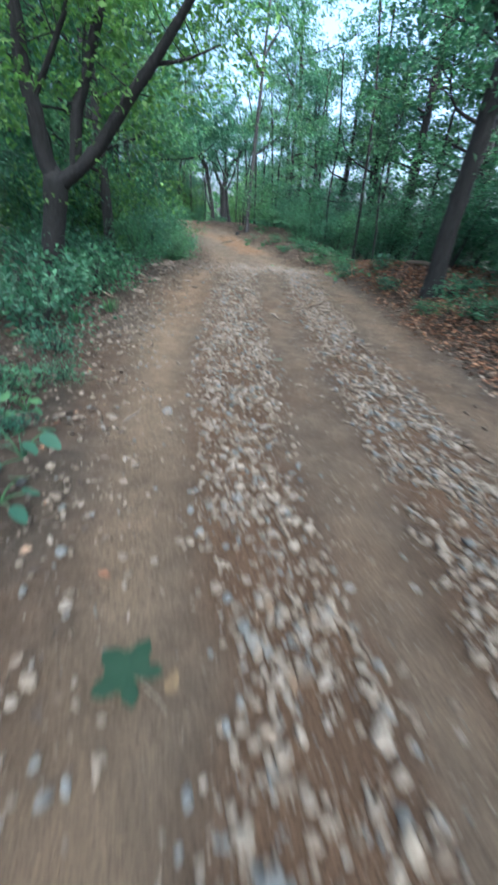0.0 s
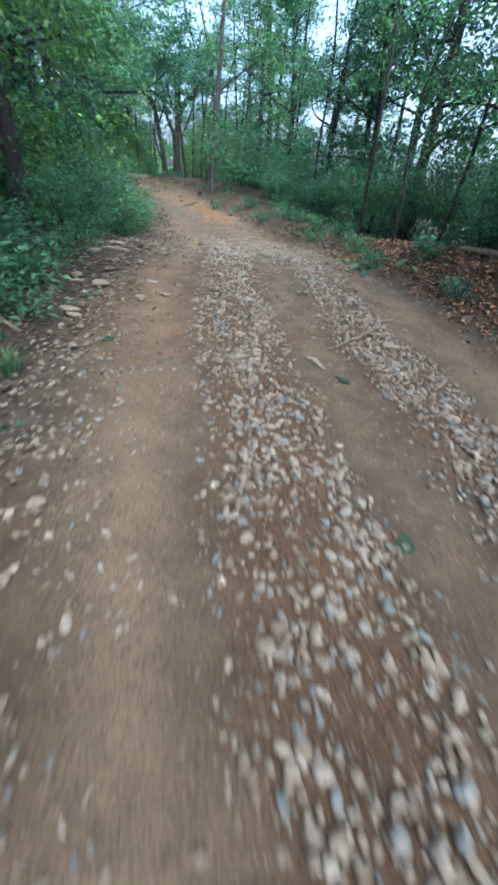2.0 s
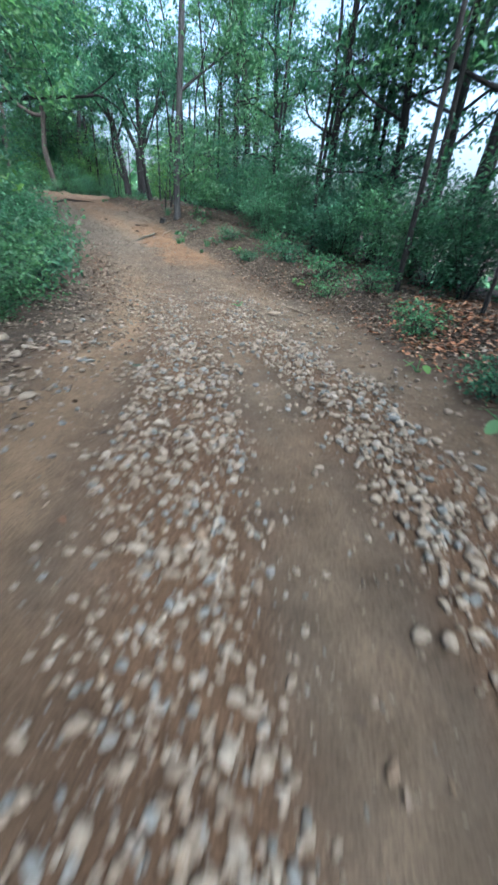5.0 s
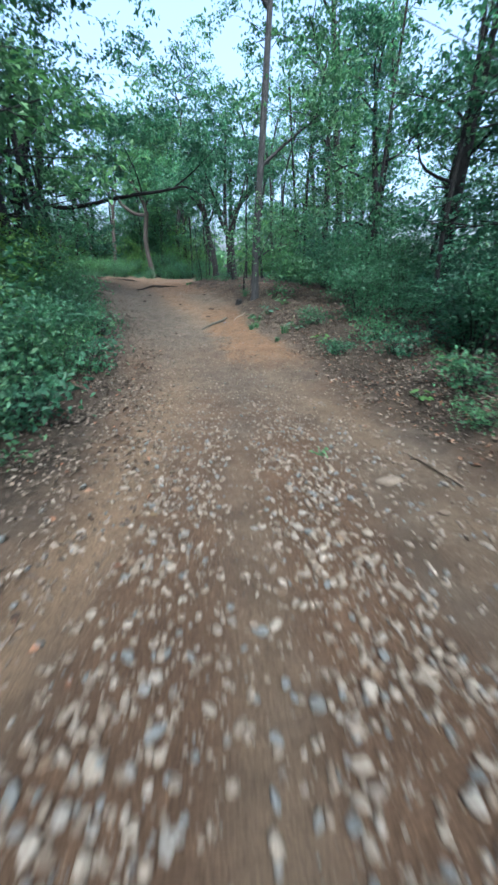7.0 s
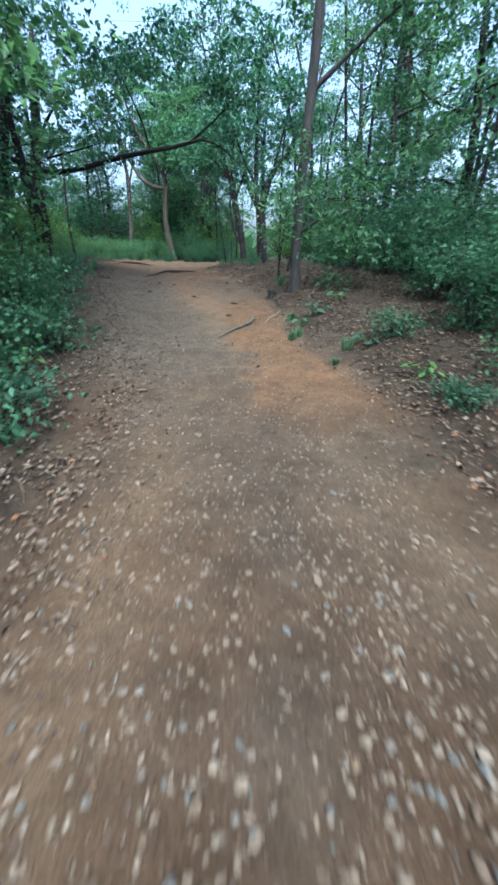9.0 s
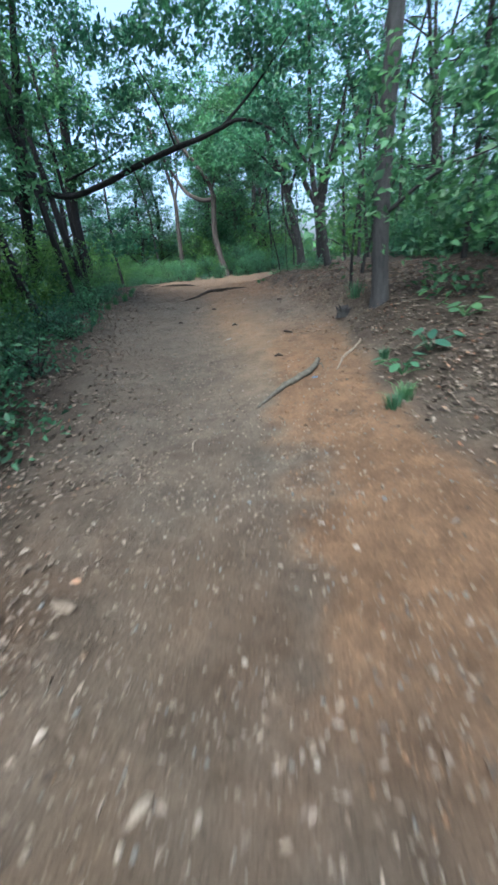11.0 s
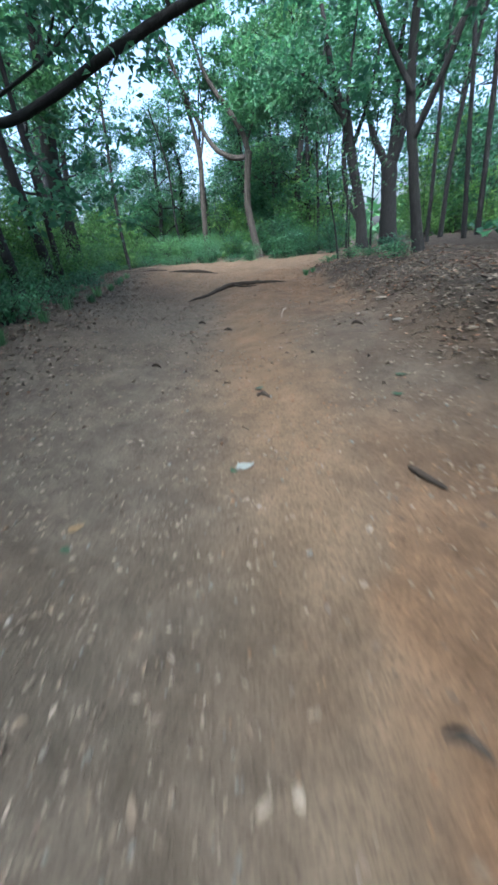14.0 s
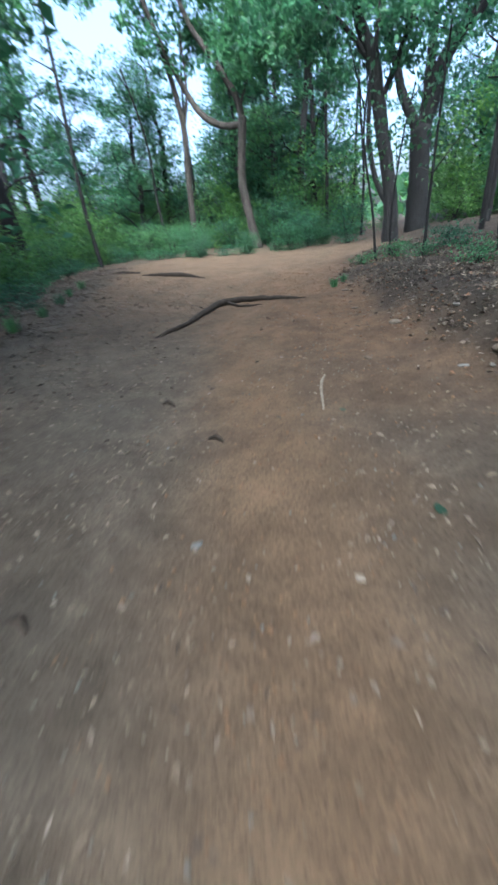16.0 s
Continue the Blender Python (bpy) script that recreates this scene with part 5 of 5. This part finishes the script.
def leaf_on_ground(name, x, y, size, turn, mat, label, lobes=False, lift=0.012, stalk=True):
    v, f = blade(lobes)
    root = tagged(new(name), label, "leaf")
    root.matrix_basis = Matrix.Translation(on_ground(x, y, lift)) @ Matrix.Rotation(turn, 4, "Z") @ Matrix.Rotation(0.06, 4, "X")
    under(root, "blade", fast_mesh("blade", v * size, f, [mat], True))
    if stalk:
        under(root, "stalk", fast_mesh("stalk", *join([tube(np.array([(-0.3, 0, 0), (-0.55, 0.02, 0.04), (-0.8, 0.06, 0.02)]) * size, [0.012 * size, 0.008 * size], 5)]), [WOOD_PALE], True))
    return root


MAPLE = leaf_material("fallen_green_leaf", (0.007, 0.022, 0.014), (0.013, 0.034, 0.021), 0.1)
YELLOW = plain_material("yellowed_leaf", (0.06, 0.043, 0.024), (0.1, 0.073, 0.042), 25)
leaf_on_ground("large_leaf", -0.36, 0.67, 0.25, 2.6, MAPLE, "large lobed green leaf fallen on the dusty lane", True, 0.02)
leaf_on_ground("leaf", -0.2, 0.65, 0.08, 1.4, YELLOW, "small yellowed leaf lying on the lane", False, 0.012, False)
leaf_on_ground("leaf", -1.7, 6.4, 0.15, 0.5, MAPLE, "fresh green leaf fallen on the lane's edge", False)
leaf_on_ground("leaf", -1.15, 5.98, 0.07, 0.2, MAPLE, "fresh green leaf fallen on the dusty lane", False)
leaf_on_ground("leaf", 0.42, 5.8, 0.16, 2.2, MAPLE, "fresh green leaf fallen on the gravel", False)
for x, y, s in [(-3.53, 22.92, 0.08), (-2.49, 23.1, 0.075), (-2.49, 22.82, 0.075), (-3.38, 24.21, 0.07), (-3.81, 21.11, 0.06), (-3.3, 21.88, 0.06), (-3.9, 25.0, 0.05), (-4.6, 21.4, 0.06)]:
    leaf_on_ground("leaf", x, y, s, x * 5, MAPLE, "fresh green leaf fallen on the dirt")
leaf_on_ground("leaf", 0.26, 4.06, 0.13, 1.2, MAPLE, "fresh green leaf fallen on the gravel", False)
leaf_on_ground("leaf", -0.9, 10.49, 0.1, 0.4, MAPLE, "fresh green leaf fallen on the stones", False)
leaf_on_ground("leaf", -0.92, 12.53, 0.08, 1.1, YELLOW, "small yellowed leaf lying on the dirt", False, 0.012, False)
leaf_on_ground("leaf", -2.1, 20.21, 0.07, 1.3, YELLOW, "small yellowed leaf lying on the clay", False, 0.012, False)
leaf_on_ground("leaf", -2.23, 20.34, 0.05, 0.3, MAPLE, "fresh green leaf fallen on the clay", False)
leaf_on_ground("leaf", -3.87, 21.24, 0.08, 1.0, YELLOW, "small yellowed leaf lying on the dirt", False, 0.012, False)


def plastic_scrap(x, y):
    """A crumpled scrap of pale plastic: a bent sheet with thickness."""
    rng = np.random.default_rng(93)
    n = 9
    u, w = np.meshgrid(np.linspace(-0.5, 0.5, n), np.linspace(-0.5, 0.5, n))
    z = 0.2 * np.abs(u) ** 1.5 + 0.12 * np.sin(5 * u + 2 * w) * 0.4 + 0.5 * np.clip(u - 0.3, 0, 1) + 0.02 * rng.normal(0, 1, u.shape)
    v = np.stack([u * 0.1, w * 0.06 * (1 - 0.4 * u) + 0.003 * rng.normal(0, 1, u.shape), z * 0.09 + 0.012], -1).reshape(-1, 3)
    i = (np.arange(n - 1)[:, None] * n + np.arange(n - 1)[None]).ravel()
    f = np.stack([i, i + 1, i + n + 1, i + n], -1)
    ob = tagged(new("plastic_scrap", fast_mesh("plastic_scrap", v, f, [PALE_PLASTIC], True)), "crumpled pale bluish plastic scrap on the dirt", "litter")
    ob.matrix_basis = Matrix.Translation(on_ground(x, y, 0.006)) @ Matrix.Rotation(0.25, 4, "Z")
    m = ob.modifiers.new("thickness", "SOLIDIFY")
    m.thickness = 0.002


plastic_scrap(-3.24, 21.92)
rock(-1.61, 20.06, np.array([0.035, 0.028, 0.022]), "small blue scrap beside the bent stick", 390, 0.4, BLUE)


def large_leaf_plant(x, y, size, count, seed, mat, label):
    rng = np.random.default_rng(seed)
    base = on_ground(x, y, -0.01)
    root = tagged(new("broadleaf_plant"), label, "plant", "low plants on the bank")
    root.matrix_basis = Matrix.Translation(base)
    v, f = blade(False, 18)
    for i in range(count):
        a = i * 2.4 + rng.uniform(-0.4, 0.4)
        r, h = size * rng.uniform(0.6, 2.2), size * rng.uniform(0.4, 1.5)
        e = np.array([math.cos(a) * r, math.sin(a) * r, h])
        st = under(root, "stalk", fast_mesh("stalk", *join([tube(curve_points([(0, 0, 0), e * (0.4, 0.4, 0.7), e], 6), [0.007, 0.004], 5)]), [LEAF_GREEN], True))
        lf = under(root, "leaf", fast_mesh("leaf", v * size * rng.uniform(0.75, 1.2), f, [mat], True))
        lf.matrix_basis = Matrix.Translation(e) @ Matrix.Rotation(a, 4, "Z") @ Matrix.Rotation(rng.uniform(0.1, 0.6), 4, "Y") @ Matrix.Rotation(rng.normal(0, 0.3), 4, "X")


for n, (x, y, s, c, m) in enumerate([(1.68, 9.3, 0.14, 6, LEAF_GREEN), (2.35, 9.2, 0.16, 8, LEAF_GREEN), (1.75, 10.6, 0.1, 5, LEAF_LIGHT), (3.0, 9.9, 0.15, 8, LEAF_TEAL), (2.3, 15.9, 0.1, 9, LEAF_LIGHT), (1.55, 14.9, 0.09, 8, LEAF_LIGHT), (0.6, 17.5, 0.1, 10, LEAF_LIGHT), (-0.78, 19.85, 0.13, 9, LEAF_TEAL), (-0.55, 20.1, 0.14, 9, LEAF_TEAL), (-0.2, 20.6, 0.13, 8, LEAF_GREEN), (0.16, 18.5, 0.12, 7, LEAF_TEAL), (-1.4, 1.85, 0.13, 7, LEAF_TEAL), (-1.3, 1.45, 0.12, 6, LEAF_TEAL), (-1.75, 2.5, 0.1, 8, LEAF_GREEN), (-2.1, 3.1, 0.1, 8, LEAF_TEAL), (-2.4, 3.9, 0.1, 8, LEAF_GREEN), (-3.2, 12.2, 0.12, 9, LEAF_TEAL), (0.28, 13.6, 0.05, 7, LEAF_GREEN)]):
    large_leaf_plant(x, y, s, c, 400 + n, m, "low plant with broad fresh green leaves on the bank" if m is LEAF_LIGHT else "low plant with broad green leaves by the trail")


def grass_tuft(x, y, size, seed):
    rng = np.random.default_rng(seed)
    vs, fs = [], []
    for i in range(70):
        a, r = rng.uniform(0, 6.28), rng.uniform(0, 0.12) * size * 4
        b = np.array([math.cos(a) * r, math.sin(a) * r, 0])
        h = size * rng.uniform(0.6, 1.3)
        o = np.array([math.cos(a), math.sin(a), 0]) * h * rng.uniform(0.2, 0.7)
        s = np.array([-math.sin(a), math.cos(a), 0]) * 0.004
        k = len(vs)
        vs += [b - s, b + s, b + o * 0.4 + (0, 0, h * 0.7) + s * 0.8, b + o * 0.4 + (0, 0, h * 0.7) - s * 0.8, b + o + (0, 0, h * 0.85)]
        fs += [(k, k + 1, k + 2), (k, k + 2, k + 3), (k + 3, k + 2, k + 4)]
    ob = tagged(new("grass_tuft", fast_mesh("grass_tuft", np.array(vs), np.array(fs), [LEAF_GREEN])), "small tuft of green grass on the bank", "grass", kind="stuff")
    ob.matrix_basis = Matrix.Translation(on_ground(x, y, -0.005))


for n, (x, y, s) in enumerate([(-0.86, 19.3, 0.14), (-0.78, 19.45, 0.15), (-0.93, 20.35, 0.11), (-0.25, 18.25, 0.09), (-1.35, 22.5, 0.25), (-4.6, 28.4, 0.12), (-4.5, 28.6, 0.1), (-0.1, 18.6, 0.18), (-6.6, 23.0, 0.2), (-7.2, 24.6, 0.2), (-6.3, 22.6, 0.14), (-6.9, 23.9, 0.16), (-7.4, 25.3, 0.15), (-7.8, 25.9, 0.18), (-8.1, 26.6, 0.14), (-8.5, 27.3, 0.17), (-8.9, 27.9, 0.15), (-7.6, 24.4, 0.2), (-8.3, 25.8, 0.2), (-9.3, 28.6, 0.16), (-2.4, 4.9, 0.2), (-2.2, 5.6, 0.2), (0.75, 17.0, 0.2)]):
    grass_tuft(x, y, s, 500 + n)


# thin saplings on the bank near the crest
def sapling(pts, radius, label, seed, leaves=120):
    rng = np.random.default_rng(seed)
    p = np.array(pts, float)
    p[0, 2] = ground_z(p[0, 0], p[0, 1]) - 0.03
    base = W(p[0])
    line = curve_points(W(p) - base, 20)
    root = tagged(new("sapling"), label, "sapling", "saplings on the bank")
    root.matrix_basis = Matrix.Translation(base)
    under(root, "stem", fast_mesh("stem", *join([tube(line, [radius, radius * 0.5], 7, 0.05)]), [BARK_DARK], True))
    for i in range(4):
        q = line[rng.integers(8, 19)]
        e = q + rng.normal(0, 0.25, 3) + (0, 0, 0.25)
        under(root, "branch", fast_mesh("branch", *join([tube(curve_points([q, (q + e) / 2, e], 5), [radius * 0.4, radius * 0.15], 4)]), [BARK_DARK], True))
    spots = line[rng.integers(10, 20, leaves)] + rng.normal(0, 0.22, (leaves, 3))
    under(root, "foliage", leaf_mesh("foliage", spots, rng.uniform(0.06, 0.11, leaves), [LEAF_GREEN], rng))


sapling([(-4.18, 29.6, 0.3), (-4.25, 29.6, 1.0), (-4.4, 29.6, 1.9), (-4.35, 29.7, 2.6)], 0.022, "thin dark sapling stem on the bank", 601)
sapling([(-4.0, 29.9, 0.3), (-4.0, 29.9, 1.0), (-3.92, 29.9, 1.8), (-3.8, 29.9, 2.4)], 0.016, "thin dark sapling stem on the bank", 602)
sapling([(-3.5, 29.6, 0.3), (-3.5, 29.6, 1.0), (-3.48, 29.6, 1.9), (-3.45, 29.6, 2.8)], 0.025, "thin grey sapling on the leafy bank", 603)
sapling([(-1.35, 24.5, 0.3), (-1.28, 24.5, 0.8), (-1.05, 24.5, 1.4), (-0.7, 24.5, 2.1)], 0.04, "dark forked sapling standing in dry leaves", 604, 300)
sapling([(-1.45, 23.0, 0.3), (-1.42, 23.0, 0.9), (-1.3, 23.0, 1.8)], 0.03, "thin dark sapling beside the grey trunk", 605, 200)
sapling([(3.0, 11.6, 0), (2.95, 11.6, 1.0), (2.8, 11.7, 2.4), (3.0, 11.7, 3.6)], 0.03, "thin dark sapling in the undergrowth", 606, 400)
sapling([(-8.4, 23.2, 0.4), (-8.5, 23.1, 1.2), (-8.8, 23.0, 2.2)], 0.025, "thin dark sapling leaning out of bushes", 607, 200)
for n, (x, y, h, r, lean) in enumerate([(2.9, 13.6, 6.5, 0.05, -0.5), (3.7, 15.2, 7.0, 0.06, 0.4), (2.5, 17.6, 6.0, 0.045, -0.3), (3.1, 20.4, 7.0, 0.06, 0.3), (4.3, 12.2, 6.0, 0.05, 0.3), (4.2, 18.4, 7.5, 0.07, -0.4), (1.9, 21.6, 6.5, 0.05, 0.2), (2.6, 23.6, 7.0, 0.06, -0.3), (0.4, 24.6, 6.5, 0.05, 0.3), (0.2, 28.6, 7.0, 0.07, -0.4), (-5.0, 14.6, 6.0, 0.05, 0.4), (-6.6, 19.4, 6.5, 0.06, 0.3), (-8.0, 24.2, 6.0, 0.05, -0.3), (-7.4, 22.4, 7.0, 0.085, -0.5), (-9.15, 25.45, 7.0, 0.1, -0.5), (-10.0, 27.0, 7.5, 0.12, -0.6), (-8.6, 23.3, 6.0, 0.05, 0.5), (-10.2, 27.4, 6.5, 0.07, 0.2), (-13.2, 33.6, 7.0, 0.07, 0.4), (-7.0, 39.6, 7.0, 0.07, 0.3), (-5.6, 38.8, 6.5, 0.05, -0.2), (-14.0, 39.2, 6.5, 0.06, -0.5), (-1.5, 33.0, 8.0, 0.07, -1.1), (-0.7, 31.6, 7.5, 0.06, 0.9), (-2.0, 36.0, 8.0, 0.085, 0.8), (-1.0, 35.0, 8.5, 0.09, -0.9), (0.4, 33.4, 8.0, 0.07, 0.7), (-2.4, 33.2, 7.0, 0.06, 0.3), (-6.6, 43.0, 7.5, 0.07, 0.3), (-11.0, 41.2, 7.5, 0.08, -0.4), (-13.0, 40.4, 7.5, 0.07, 0.4)]):
    sapling([(x, y, 0), (x + lean * 0.2 + 0.09 * math.sin(n * 2.3), y, h * 0.3), (x + lean * 0.5 - 0.13 * math.sin(n * 1.7), y + 0.1, h * 0.65), (x + lean * 1.3, y + 0.2, h)], r, "slender dark stem rising through the undergrowth", 620 + n, 70 if -11 < x < -6 else 160 if y > 31 else 420)


# ---- low green cover on the forest floor away from the trail ----
rc = np.random.default_rng(71)
ux, uy = scattered(rc, 16000, lambda x, y: smooth(2.6, 4.5, np.abs(x - (left_edge(y) + right_edge(y)) / 2) - (right_edge(y) - left_edge(y)) / 2), 1.0, -8, 48, -26, 26)
uz = rc.uniform(0.05, 0.4, len(ux))
me = leaf_mesh("ground_cover", on_ground(ux, uy) + np.stack([0 * uz, 0 * uz, uz], -1), rc.uniform(0.12, 0.32, len(ux)), [LEAF_TEAL], rc, 0.2, 0.6)
tagged(new("ground_cover", me), "low green leafy cover on the forest floor", "undergrowth", kind="stuff")
